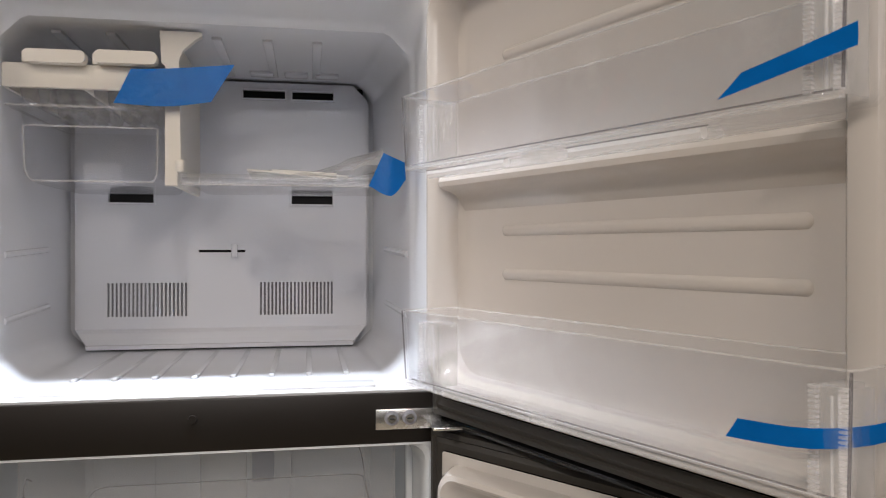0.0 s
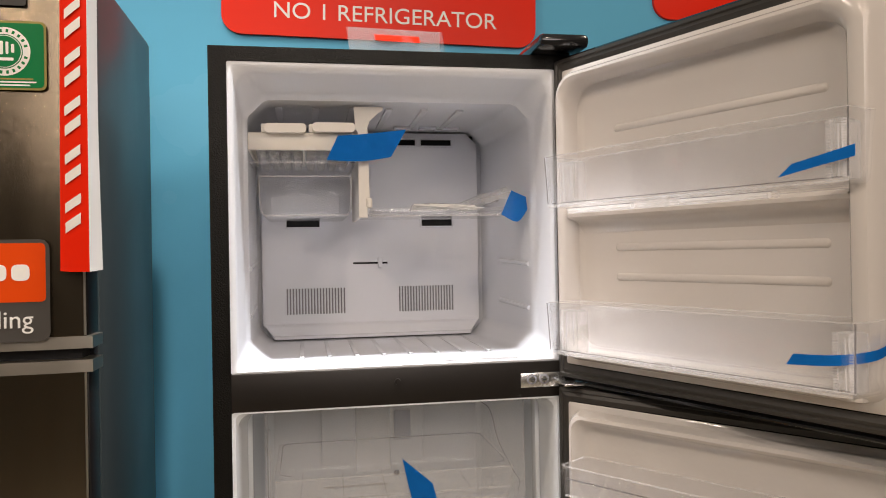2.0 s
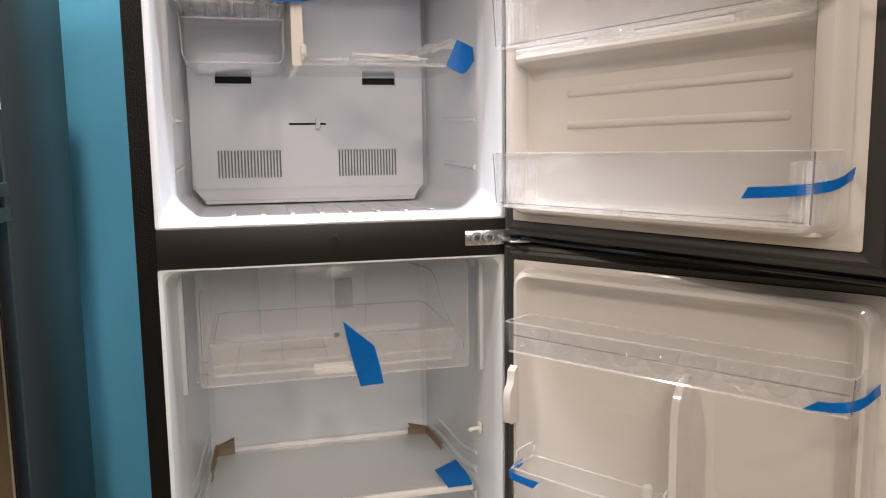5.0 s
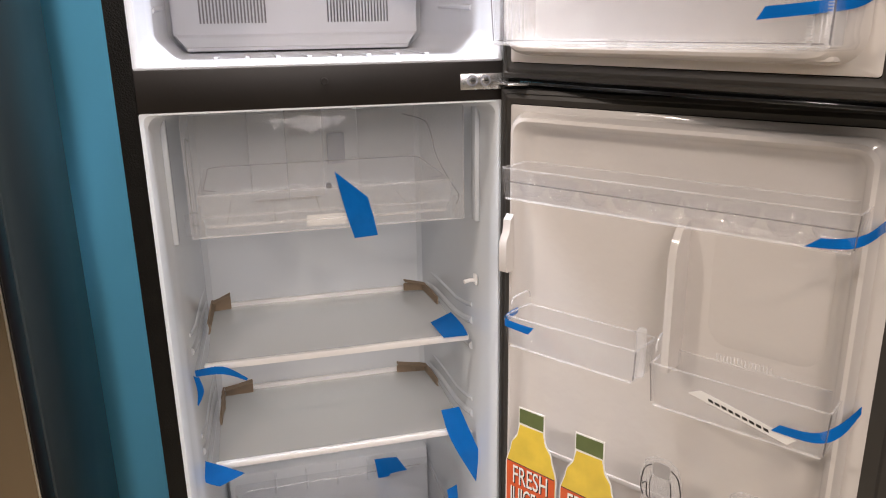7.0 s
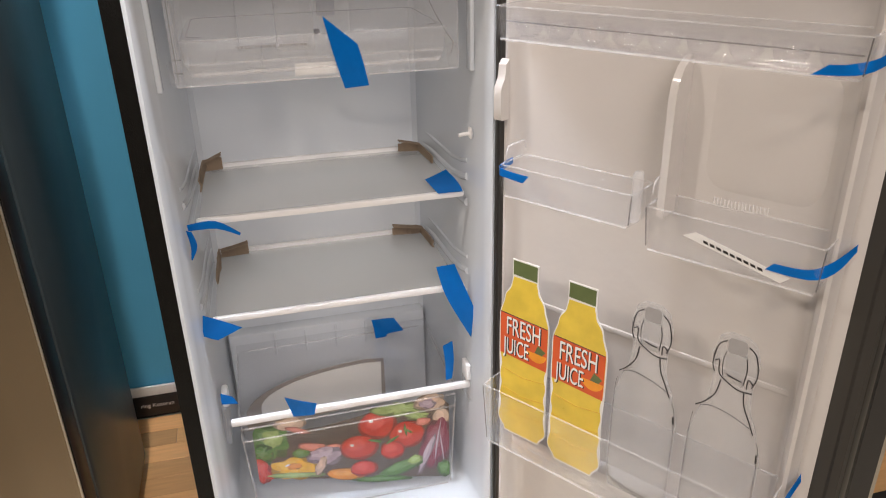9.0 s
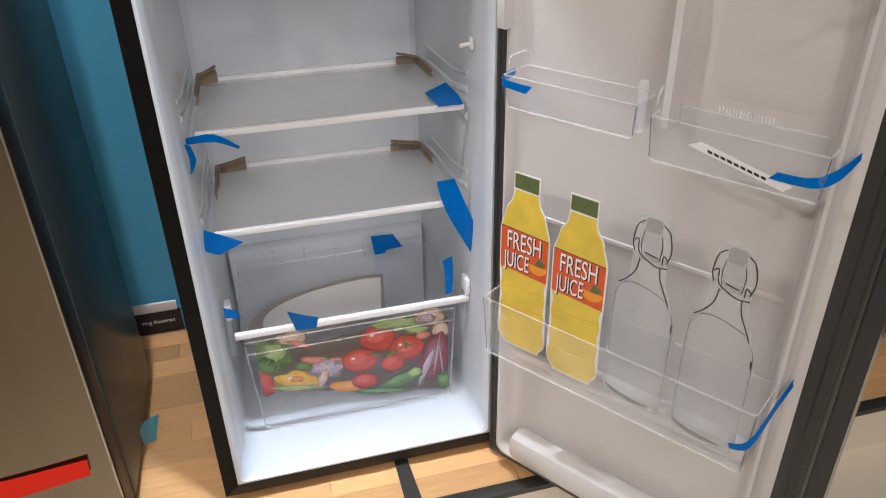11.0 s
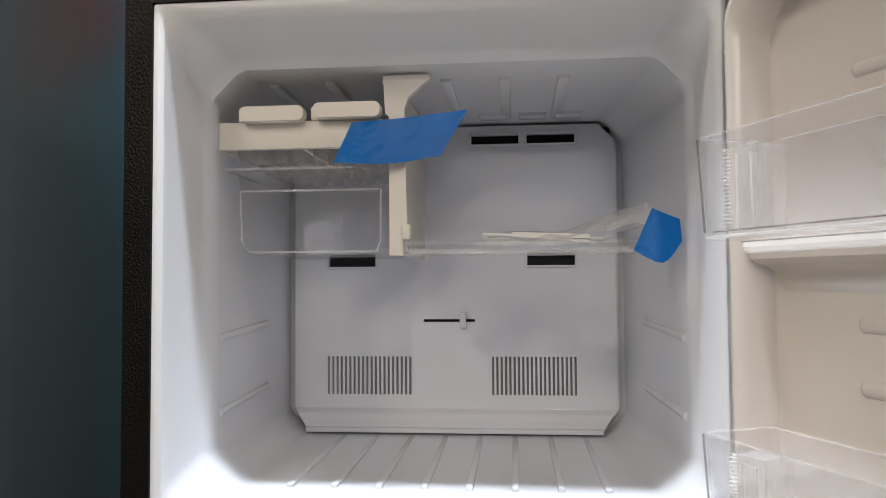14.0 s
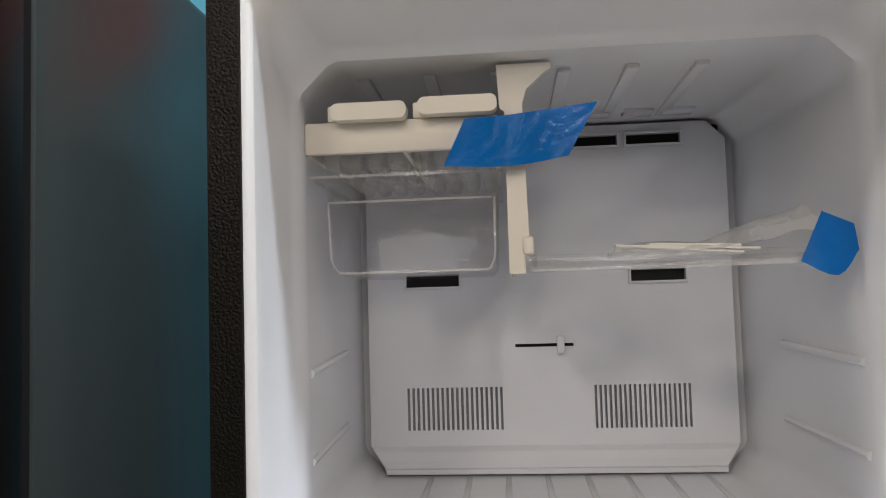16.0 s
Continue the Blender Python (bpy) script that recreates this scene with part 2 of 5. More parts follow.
def soft_line(points, n=5):
    pts = [Vector(p) for p in points]
    out = []
    for i in range(len(pts) - 1):
        a, b, c, d = pts[max(i - 1, 0)], pts[i], pts[i + 1], pts[min(i + 2, len(pts) - 1)]
        for j in range(n):
            t = j / n
            out.append(0.5 * (2 * b + (c - a) * t + (2 * a - 5 * b + 4 * c - d) * t * t + (3 * b - a - 3 * c + d) * t ** 3))
    return out + [pts[-1]]


def rod(points, r, sides=8, bm=None, cap=True, soften=False):
    pts = soft_line(points) if soften else [Vector(p) for p in points]
    loops = []
    for i, p in enumerate(pts):
        d = (pts[min(i + 1, len(pts) - 1)] - pts[max(i - 1, 0)]).normalized()
        up = Vector((0, 0, 1)) if abs(d.z) < 0.9 else Vector((1, 0, 0))
        s = d.cross(up).normalized()
        u = s.cross(d)
        loops.append([p + r * (math.cos(t) * s + math.sin(t) * u) for t in [2 * math.pi * k / sides for k in range(sides)]])
    return loft(loops, cap, cap, bm=bm)


def strip(edge_a, edge_b, thick=0.0005):
    """A ribbon between two edges of equal length, with a little thickness and smooth curl."""
    def soft(pts, n=4):
        pts = [Vector(p) for p in pts]
        if len(pts) < 3:
            return [pts[0].lerp(pts[-1], i / (2 * n)) for i in range(2 * n + 1)]
        out = []
        for i in range(len(pts) - 1):
            a, b, c, d = pts[max(i - 1, 0)], pts[i], pts[i + 1], pts[min(i + 2, len(pts) - 1)]
            for j in range(n):
                t = j / n
                out.append(0.5 * (2 * b + (c - a) * t + (2 * a - 5 * b + 4 * c - d) * t * t + (3 * b - a - 3 * c + d) * t ** 3))
        return out + [pts[-1]]
    A, B = soft(edge_a), soft(edge_b)
    loops = []
    for i, (a, b) in enumerate(zip(A, B)):
        along = A[min(i + 1, len(A) - 1)] - A[max(i - 1, 0)]
        nrm = along.cross(b - a)
        nrm = nrm.normalized() * thick if nrm.length > 1e-9 else Vector((0, thick, 0))
        wob = nrm * (noise.noise(a * 60) * 3)
        mid = (a + b) / 2 + wob
        loops.append([a, mid, b, b + nrm, mid + nrm, a + nrm])
    return loft(loops, True, True)


def lettering(text, size, mat, m, parent, name="lettering", align="CENTER", scale_x=1.0, thick=0.0004, label=""):
    data = bpy.data.curves.new(name, "FONT")
    data.body, data.size, data.align_x, data.extrude = text, size, align, thick
    tmp = bpy.data.objects.new("tmp", data)
    scene.collection.objects.link(tmp)
    bpy.context.view_layer.update()
    me = bpy.data.meshes.new_from_object(tmp.evaluated_get(bpy.context.evaluated_depsgraph_get()))
    bpy.data.objects.remove(tmp)
    me.transform(m @ Matrix.Diagonal((scale_x, 1, 1, 1)))
    me.materials.clear()
    me.materials.append(mat)
    ob = new(name, me)
    ob.parent = parent
    if label:
        tagged(ob, label)
    return ob


def structure(name, bm, mat, label, category):
    return tagged(part(name, bm, mat), label, category, kind="structure")


# ---- room ----
structure("wall_north", box(-4, 4, 0.64, 0.76, -0.12, 3.0), BLUE_WALL, "bright blue printed display wall behind the refrigerators", "wall")
structure("wall_south", box(-4, 4, -12.12, -12.0, -0.12, 3.0), ROOM_WHITE, "plain warm showroom wall", "wall")
structure("wall_west", box(-4.12, -4, -12, 0.64, -0.12, 3.0), ROOM_WHITE, "plain warm showroom wall", "wall")
structure("wall_east", box(4, 4.12, -12, 0.64, -0.12, 3.0), ROOM_WHITE, "plain warm showroom wall", "wall")
structure("ceiling", box(-4.12, 4.12, -12.12, 0.76, 3.0, 3.1), ROOM_WHITE, "plain showroom ceiling with downlights", "ceiling")
structure("ground", box(-4.12, 4.12, -12.12, 0.76, -0.17, -0.12), CREAM, "pale cream showroom floor in front of the platform", "floor")
platform = structure("platform", box(-4, 4, -0.125, 0.64, -0.12, -0.012), CREAM, "low cream display platform with a wooden top", "platform")
part("edge_strip", box(-4, 4, -0.128, -0.10, -0.011, 0.0025, 0.001), GASKET, platform, "dark grey metal edge strip")

# ---- refrigerator cabinet ----
fridge = thing("refrigerator", "black two-door refrigerator standing open with white interior", "refrigerator", pose(0, 0.25, 0))
INV = Matrix.Translation((0, -0.25, 0))


def fp(name, bm, mat, label="", parent=None, smooth=True):
    """A part of the cabinet, built in world places."""
    ob = part(name, bm, mat, parent or fridge, label, smooth)
    if parent is None:
        ob.matrix_parent_inverse = INV
    return ob


W, TOPZ, BACK = 0.281, 1.682, 0.56
bm = box(-W, -W + 0.012, 0.0, BACK, 0.02, TOPZ, 0.002)
box(W - 0.012, W, 0.0, BACK, 0.02, TOPZ, 0.002, bm)
box(-W + 0.012, W - 0.012, 0.0, BACK, TOPZ - 0.012, TOPZ, 0.001, bm)
box(-W + 0.012, W - 0.012, BACK - 0.012, BACK, 0.02, TOPZ - 0.012, 0, bm)
shell = fp("shell", bm, BLACK_STEEL, "hammered black steel outer shell")
fp("top_rail", plate([(-W, TOPZ), (W, TOPZ), (W - 0.026, 1.6605), (-W + 0.026, 1.6605)], -0.003, 0.012), BLACK_STEEL, "mitred black front rail")
fp("side_rail", plate([(-W, 0.022), (-W, TOPZ), (-W + 0.026, 1.6605), (-W + 0.026, 0.045)], -0.0028, 0.012), BLACK_STEEL)
fp("side_rail", plate([(W, 0.022), (W, TOPZ), (W - 0.026, 1.6605), (W - 0.026, 0.045)], -0.0028, 0.012), BLACK_STEEL)
fp("bottom_rail", plate([(-W, 0.022), (W, 0.022), (W - 0.026, 0.045), (-W + 0.026, 0.045)], -0.0032, 0.02), BLACK_TRIM)
crossbar = fp("crossbar", box(-0.2548, 0.2548, -0.004, 0.02, 1.137, 1.193, 0.0015), BLACK_TRIM, "dark crossbar between the compartments")
bm = bmesh.new()
bmesh.ops.create_cone(bm, cap_ends=True, segments=16, radius1=0.005, radius2=0.0045, depth=0.003, matrix=pose(-0.007, -0.0055, 1.172, 90))
fp("plug", bm, BLACK_TRIM, "", crossbar)
for x in (-0.22, 0.22):
    for y in (0.05, 0.45):
        bm = bmesh.new()
        bmesh.ops.create_cone(bm, cap_ends=True, segments=14, radius1=0.02, radius2=0.017, depth=0.022, matrix=pose(x, y, 0.011))
        fp("foot", bm, BLACK_TRIM)

# freezer liner: rounded lip, tapering walls
mouth = cavity([
    (-0.0005, -0.2546, 0.2546, 1.1932, 1.660, 0.003), (-0.0012, -0.250, 0.250, 1.196, 1.656, 0.006), (0.002, -0.2455, 0.2475, 1.1965, 1.651, 0.018),
    (0.010, -0.243, 0.2455, 1.1975, 1.645, 0.026)])
throat = [[(x, y, z) for x, z in chamfered(x0, x1, z0, z1, c)] for y, x0, x1, z0, z1, c in (
    (0.066, -0.2385, 0.2435, 1.1990, 1.630, 0.034), (0.075, -0.236, 0.242, 1.2000, 1.625, 0.033), (0.080, -0.2325, 0.2395, 1.201, 1.619, 0.030),
    (0.10, -0.232, 0.239, 1.2015, 1.618, 0.029), (0.26, -0.234, 0.226, 1.2025, 1.616, 0.027), (0.366, -0.236, 0.216, 1.203, 1.615, 0.026), (0.372, -0.23, 0.21, 1.21, 1.61, 0.02))]
freezer_liner = fp("freezer_liner", loft(mouth + throat), FREEZER_WHITE, "cool white moulded freezer liner")
for z in (1.347, 1.270):
    for x0, x1 in ((-0.238, -0.2275), (0.2275, 0.246)):
        bm = bmesh.new()
        s = -1 if x0 < 0 else 1
        rod([(s * 0.2385 if s > 0 else -0.2335, 0.105, z), (s * 0.2375 if s > 0 else -0.2335, 0.12, z + 0.001), (0.227 if s > 0 else -0.235, 0.26, z + 0.006)], 0.0045, 8, bm)
        fp("wall_rib", bm, FREEZER_WHITE, "", freezer_liner)
for i in range(8):
    x = -0.155 + i * 0.0445
    fp("floor_rib", box(x, x + 0.007, 0.085, 0.33, 1.2, 1.2033, 0.0008), FREEZER_WHITE, "", freezer_liner)
    fp("floor_stud", box(x, x + 0.007, 0.082, 0.098, 1.2, 1.2047, 0.0015), FREEZER_WHITE, "", freezer_liner)
for i in range(6):
    x = -0.19 + i * 0.062
    fp("ceiling_rib", box(x, x + 0.012, 0.13, 0.33, 1.6135, 1.6195, 0.0015), FREEZER_WHITE, "", freezer_liner)
for x in (-0.155, -0.105, 0.03, 0.08, 0.125):
    fp("ceiling_pad", box(x, x + 0.034, 0.295, 0.32, 1.611, 1.617, 0.002), PANEL_WHITE, "", freezer_liner)
fp("sill_step", box(-0.19, 0.19, 0.012, 0.045, 1.1965, 1.2008, 0.0015), FREEZER_WHITE, "", freezer_liner)


# freezer back panel with slots cut through
def pierced(xs, zs, holes, y, outline=None):
    cx = sorted({round(v, 5) for v in xs} | {round(v, 5) for h in holes for v in h[:2]})
    cz = sorted({round(v, 5) for v in zs} | {round(v, 5) for h in holes for v in h[2:]})
    own = bmesh.new()
    made = {}

    def v(i, j):
        if (i, j) not in made:
            made[i, j] = own.verts.new((cx[i], y, cz[j]))
        return made[i, j]
    for i in range(len(cx) - 1):
        for j in range(len(cz) - 1):
            mx, mz = (cx[i] + cx[i + 1]) / 2, (cz[j] + cz[j + 1]) / 2
            if not any(a < mx < b and c < mz < d for a, b, c, d in holes):
                own.faces.new((v(i, j), v(i + 1, j), v(i + 1, j + 1), v(i, j + 1)))
    return own


holes = [(0.016, 0.079, 1.5865, 1.5985), (0.090, 0.153, 1.5865, 1.5985), (-0.179, -0.115, 1.4235, 1.4365), (0.089, 0.152, 1.4235, 1.4365), (-0.050, 0.019, 1.3487, 1.3525)]
for g0, g1 in ((-0.181, -0.064), (0.041, 0.155)):
    step = (g1 - g0) / 20
    holes += [(g0 + k * step, g0 + k * step + step * 0.5, 1.252, 1.3025) for k in range(20)]
bm = pierced((-0.2265, -0.2085, 0.184, 0.205), (1.234, 1.590, 1.611), holes, 0.353)
for xa, xb, za, zb in ((0.184, 0.205, 1.590, 1.611), (-0.2265, -0.2085, 1.590, 1.611)):
    drop = [f for f in bm.faces if xa - 1e-4 < f.calc_center_median().x < xb + 1e-4 and f.calc_center_median().z > za]
    bmesh.ops.delete(bm, geom=drop, context="FACES")
own = bmesh.new()
for tri in (((0.184, 1.590), (0.205, 1.590), (0.184, 1.611)), ((-0.2265, 1.590), (-0.2085, 1.590), (-0.2085, 1.611))):
    own.faces.new([own.verts.new((a, 0.353, b)) for a, b in tri])
bow = [(0.353, 1.234, 0), (0.350, 1.226, 0.006), (0.343, 1.216, 0.014), (0.335, 1.2075, 0.021), (0.328, 1.2060, 0.022)]
loft([[(-0.2265 + s, y, z), (0.205 - s, y, z)] for y, z, s in bow], False, False, closed=False, bm=own)
join(bm, own)
bmesh.ops.remove_doubles(bm, verts=bm.verts, dist=1e-5)
back_panel = fp("back_panel", bm, PANEL_WHITE, "grey-white rear panel with air slots and two grilles", None, False)
mod = back_panel.modifiers.new("thickness", "SOLIDIFY")
mod.thickness, mod.offset = 0.006, 1
for x0, x1, z0, z1 in holes[:4]:
    own = box(x0 - 0.003, x0, 0.3500, 0.3535, z0 - 0.003, z1 + 0.003, 0.0005)
    box(x1, x1 + 0.003, 0.3500, 0.3535, z0 - 0.003, z1 + 0.003, 0.0005, own)
    box(x0, x1, 0.3500, 0.3535, z0 - 0.003, z0, 0.0005, own)
    box(x0, x1, 0.3500, 0.3535, z1, z1 + 0.003, 0.0005, own)
    fp("slot_frame", own, PANEL_WHITE, "", back_panel)
# near-black sheet paints the darkness seen through the air slots
fp("duct", box(-0.222, 0.2, 0.362, 0.3645, 1.235, 1.608), DARK, "near-black sheet standing in for the unlit depth behind the panel", back_panel)
# grey sheets put the shade between the grille slats into colour
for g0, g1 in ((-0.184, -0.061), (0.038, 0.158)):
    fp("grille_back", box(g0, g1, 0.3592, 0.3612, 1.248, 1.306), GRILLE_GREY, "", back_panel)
fp("knob", box(-0.001, 0.0075, 0.342, 0.354, 1.341, 1.3615, 0.002), PANEL_WHITE, "sliding temperature knob", back_panel)

# fridge liner
fridge_liner = fp("fridge_liner", loft(cavity([
    (-0.0022, -0.2546, 0.2546, 0.0455, 1.1368, 0.004), (-0.003, -0.249, 0.249, 0.050, 1.1345, 0.010), (0.002, -0.2455, 0.2455, 0.0515, 1.1335, 0.02),
    (0.03, -0.243, 0.243, 0.053, 1.1325, 0.03), (0.055, -0.238, 0.240, 0.054, 1.132, 0.03), (0.07, -0.235, 0.238, 0.055, 1.132, 0.03),
    (0.30, -0.228, 0.225, 0.056, 1.131, 0.035), (0.39, -0.222, 0.214, 0.06, 1.131, 0.035), (0.40, -0.212, 0.205, 0.07, 1.125, 0.03)])), FRIDGE_WHITE, "white moulded fridge liner")
for z in (0.70, 0.518):
    for s in (-1, 1):
        x = 0.232 if s > 0 else -0.230
        wx = (lambda y: 0.2385 - 0.0565 * (y - 0.06)) if s > 0 else (lambda y: -0.2355 + 0.0305 * (y - 0.06))
        for dz, rr in ((-0.004, 0.0085), (0.031, 0.007), (0.060, 0.004)):
            ys = (0.10, 0.13, 0.18, 0.26, 0.37)
            drop = (0.016 if dz > 0 else 0.004, 0.008 if dz > 0 else 0.001, 0.0, 0.0, 0.0)
            fp("shelf_rail", rod([(wx(y) + s * rr * 0.25, y, z + dz + d) for y, d in zip(ys, drop)], rr, 10), FRIDGE_WHITE, "", fridge_liner)
duct = fp("air_duct", box(-0.118, 0.088, 0.372, 0.4, 0.945, 1.128, 0.004), FRIDGE_WHITE, "raised white air duct cover on the back wall", fridge_liner)
fp("lamp_cover", box(-0.05, 0.02, 0.366, 0.373, 0.93, 1.10, 0.004), FROSTED, "", duct)
# added patch in faded blue, for the tape showing through clear plastic
fp("tape_glimpse", box(0.028, 0.062, 0.366, 0.374, 0.99, 1.05, 0.002), FADED_TAPE_BLUE, "small blue-grey patch added for tape seen through the plastic", duct)
for s, x in ((-1, -0.2375), (1, 0.239)):
    fp("drawer_guide", box(min(x, x - s * 0.008), max(x, x - s * 0.008), 0.062, 0.085, 0.935, 1.128, 0.002), FRIDGE_WHITE, "", fridge_liner)
bm = box(0.222, 0.243, 0.070, 0.076, 0.828, 0.834, 0.002)
box(0.232, 0.2365, 0.066, 0.081, 0.823, 0.841, 0.002, bm)
rod([(0.224, 0.073, 0.831), (0.214, 0.071, 0.830)], 0.0035, 8, bm)
fp("door_switch", bm, SHELF_WHITE, "small white door switch", fridge_liner)

fp("back_ledge", box(-0.219, 0.211, 0.366, 0.402, 0.056, 0.345, 0.008), FRIDGE_WHITE, "stepped ledge low on the back wall", fridge_liner)
for i in range(5):
    x = -0.125 + i * 0.066
    fp("ledge_rib", box(x, x + 0.005, 0.3635, 0.37, 0.285, 0.338, 0.002), FRIDGE_WHITE, "", fridge_liner)

# hinges
bm = box(0.188, 0.262, -0.0075, -0.004, 1.153, 1.176, 0.001)
box(0.245, 0.285, -0.052, -0.0045, 1.160, 1.1635, 0.001, bm)
hinge = fp("middle_hinge", bm, CHROME, "zinc plated middle hinge plate")
for x in (0.206, 0.226):
    bm = bmesh.new()
    bmesh.ops.create_cone(bm, cap_ends=True, segments=18, radius1=0.0065, radius2=0.0045, depth=0.005, matrix=pose(x, -0.0095, 1.166, 90))
    fp("screw", bm, CHROME, "", hinge)
    own = bmesh.new()
    bmesh.ops.create_cone(own, cap_ends=True, segments=18, radius1=0.0082, radius2=0.0082, depth=0.0012, matrix=pose(x, -0.0081, 1.166, 90))
    fp("washer", own, GRILLE_GREY, "dark ring round the screw", hinge)
    # near-black bar draws the shaded screw slot
    fp("screw", box(x - 0.003, x + 0.003, -0.0128, -0.0118, 1.1653, 1.1667), DARK, "", hinge)
fp("hinge_cover", box(0.215, 0.295, -0.055, 0.075, TOPZ + 0.0005, TOPZ + 0.022, 0.008), BLACK_GLOSS, "black hinge cover on the top")

# ---- doors: local x runs from the hinge outwards, local -y is the inner side ----
PIVOT = (0.262, -0.022)
FD = pose(*PIVOT, 0, 0, 0, 23 - 90)
RD = pose(*PIVOT, 0, 0, 0, 35 - 90)


def frame_loop(u0, u1, z0, z1, r, v, k=5):
    return [(x, -v, z) for x, z in rounded(u0, u1, z0, z1, r, k)]


def door(name, label, m, u0, u1, z0, z1, liner_box, ridge, liner_mat):
    lu0, lu1, lz0, lz1 = liner_box
    b = loft([frame_loop(u0 + 0.004, u1 + 0.022, z0 + 0.004, z1 - 0.004, 0.004, -0.068), frame_loop(u0, u1 + 0.028, z0, z1, 0.006, -0.060), frame_loop(u0, u1 + 0.026, z0, z1, 0.005, -0.034), frame_loop(u0, u1 + 0.004, z0, z1, 0.004, -0.024), frame_loop(u0, u1, z0, z1, 0.004, -0.006), frame_loop(u0 + 0.003, u1 - 0.003, z0 + 0.003, z1 - 0.003, 0.003, -0.003)], True, True)
    d = part(name, b, BLACK_GLOSS, fridge, label)
    d.matrix_parent_inverse = INV
    d.matrix_basis = m
    # gasket: a ribbed rubber ring, wider at the free end
    b = bmesh.new()
    rows = [(0.004, -0.003, 0), (0.006, 0.004, 0.001), (0.011, 0.006, 0.006), (0.013, 0.0035, 0.008), (0.018, 0.006, 0.011), (0.022, 0.0045, 0.013), (0.026, 0.004, 0.014)]
    loft([frame_loop(u0 + o, u1 - o - ex, z0 + o, z1 - o, 0.003, v) for o, v, ex in rows], False, False, bm=b)
    part("gasket", b, GASKET, d, "ribbed charcoal rubber gasket")
    loops = [frame_loop(lu0 + o, lu1 - o - ex, lz0 + o, lz1 - o, r, v) for o, r, v, ex in ridge]
    return d, part("door_liner", loft(loops, False, True), liner_mat, d, "moulded white inner door liner")


freezer_door, fdl = door("freezer_door", "open freezer door with white moulded liner and black frame", FD, -0.022, 0.548, 1.1648, 1.676, (0.002, 0.508, 1.192, 1.651),
    [(0, 0.004, 0.0042, 0), (0.003, 0.006, 0.0065, 0), (0.010, 0.03, 0.008, 0.004), (0.0135, 0.032, 0.028, 0.0055), (0.017, 0.033, 0.034, 0.007), (0.021, 0.034, 0.0355, 0.011), (0.025, 0.034, 0.033, 0.016), (0.028, 0.036, 0.026, 0.018), (0.032, 0.038, 0.004, 0.020), (0.038, 0.04, -0.001, 0.020)], DOOR_WHITE)
fridge_door, rdl = door("fridge_door", "open fridge door with white moulded liner and black frame", RD, -0.022, 0.553, 0.004, 1.1592, (0.002, 0.515, 0.030, 1.132),
    [(0, 0.004, 0.0042, 0), (0.003, 0.006, 0.0065, 0), (0.009, 0.022, 0.008, 0.008), (0.012, 0.022, 0.020, 0.009), (0.015, 0.022, 0.026, 0.009), (0.020, 0.020, 0.0275, 0.009), (0.024, 0.018, 0.024, 0.010), (0.028, 0.017, 0.014, 0.010), (0.034, 0.017, 0.005, 0.010), (0.044, 0.02, 0.001, 0.010), (0.06, 0.02, 0.0, 0.010)], DOOR_GLOSS)
part("lower_edge", box(0.03, 0.565, 0.002, 0.060, 1.1602, 1.1646, 0.001), BLACK_GLOSS, freezer_door, "glossy black lower edge of the door")


def dp(name, bm, mat, parent, label=""):
    return part(name, bm, mat, parent, label)


# ribs and ledges of the freezer door
for z in (1.546, 1.3725, 1.3295):
    dp("stiffening_rib", loft([[(x, y, zz) for x, zz in rounded(0.106 + o, 0.427 - o, z - 0.0055 + o, z + 0.0055 - o, 0.005 - o * 0.5, 5)] for o, y in ((0, 0.001), (0.001, -0.0004), (0.0025, -0.0014), (0.004, -0.0018))], False, True), DOOR_WHITE, fdl)
LEDGE = [(0.002, 0.0125), (-0.022, 0.0125), (-0.028, 0.0105), (-0.030, 0.006), (-0.029, 0.001), (-0.0245, -0.002), (-0.016, -0.004), (-0.009, -0.007), (-0.004, -0.012), (-0.001, -0.018), (0.002, -0.026)]
dp("basket_ledge", plate([(v, 1.418 + z) for v, z in LEDGE], 0.036, 0.477, axis="x"), DOOR_WHITE, fdl)
dp("basket_ledge", box(0.04, 0.475, -0.030, 0.0, 1.2045, 1.2165, 0.005), DOOR_WHITE, fdl)
# fridge door: divider post, bumps on the hinge side
dp("divider_post", plate([(0.0, 0.80), (-0.042, 0.80), (-0.042, 0.955), (-0.038, 0.975), (-0.026, 0.992), (-0.008, 1.002), (0.0, 1.003)], 0.274, 0.284, axis="x"), DOOR_GLOSS, rdl, "upright white divider")
HOOK = [(-0.030, 0.975), (-0.0385, 0.968), (-0.0395, 0.955), (-0.0415, 0.948), (-0.0465, 0.941), (-0.049, 0.935), (-0.0495, 0.925), (-0.0495, 0.895), (-0.0485, 0.890), (-0.046, 0.8885), (-0.030, 0.8885)]
dp("raised_field", loft([[(x, y, z) for x, z in rounded(0.312 + o, 0.462 - o * 0.4, 0.835 + o, 1.004 - o * 0.4, 0.03, 5)] for o, y in ((0, 0.001), (0.006, -0.0004), (0.016, -0.0022), (0.028, -0.003))], False, True), DOOR_GLOSS, rdl)
dp("liner_bump", plate(HOOK, 0.0145, 0.0275, axis="x"), DOOR_GLOSS, rdl)
dp("liner_ledge", box(0.042, 0.47, -0.03, 0.004, 0.30, 0.335, 0.012), DOOR_GLOSS, rdl)
dp("liner_ledge", box(0.042, 0.47, -0.003, 0.004, 0.579, 0.588, 0.002), DOOR_GLOSS, rdl)
dp("liner_foot", box(0.055, 0.46, -0.045, 0.004, 0.062, 0.12, 0.015), DOOR_GLOSS, rdl)


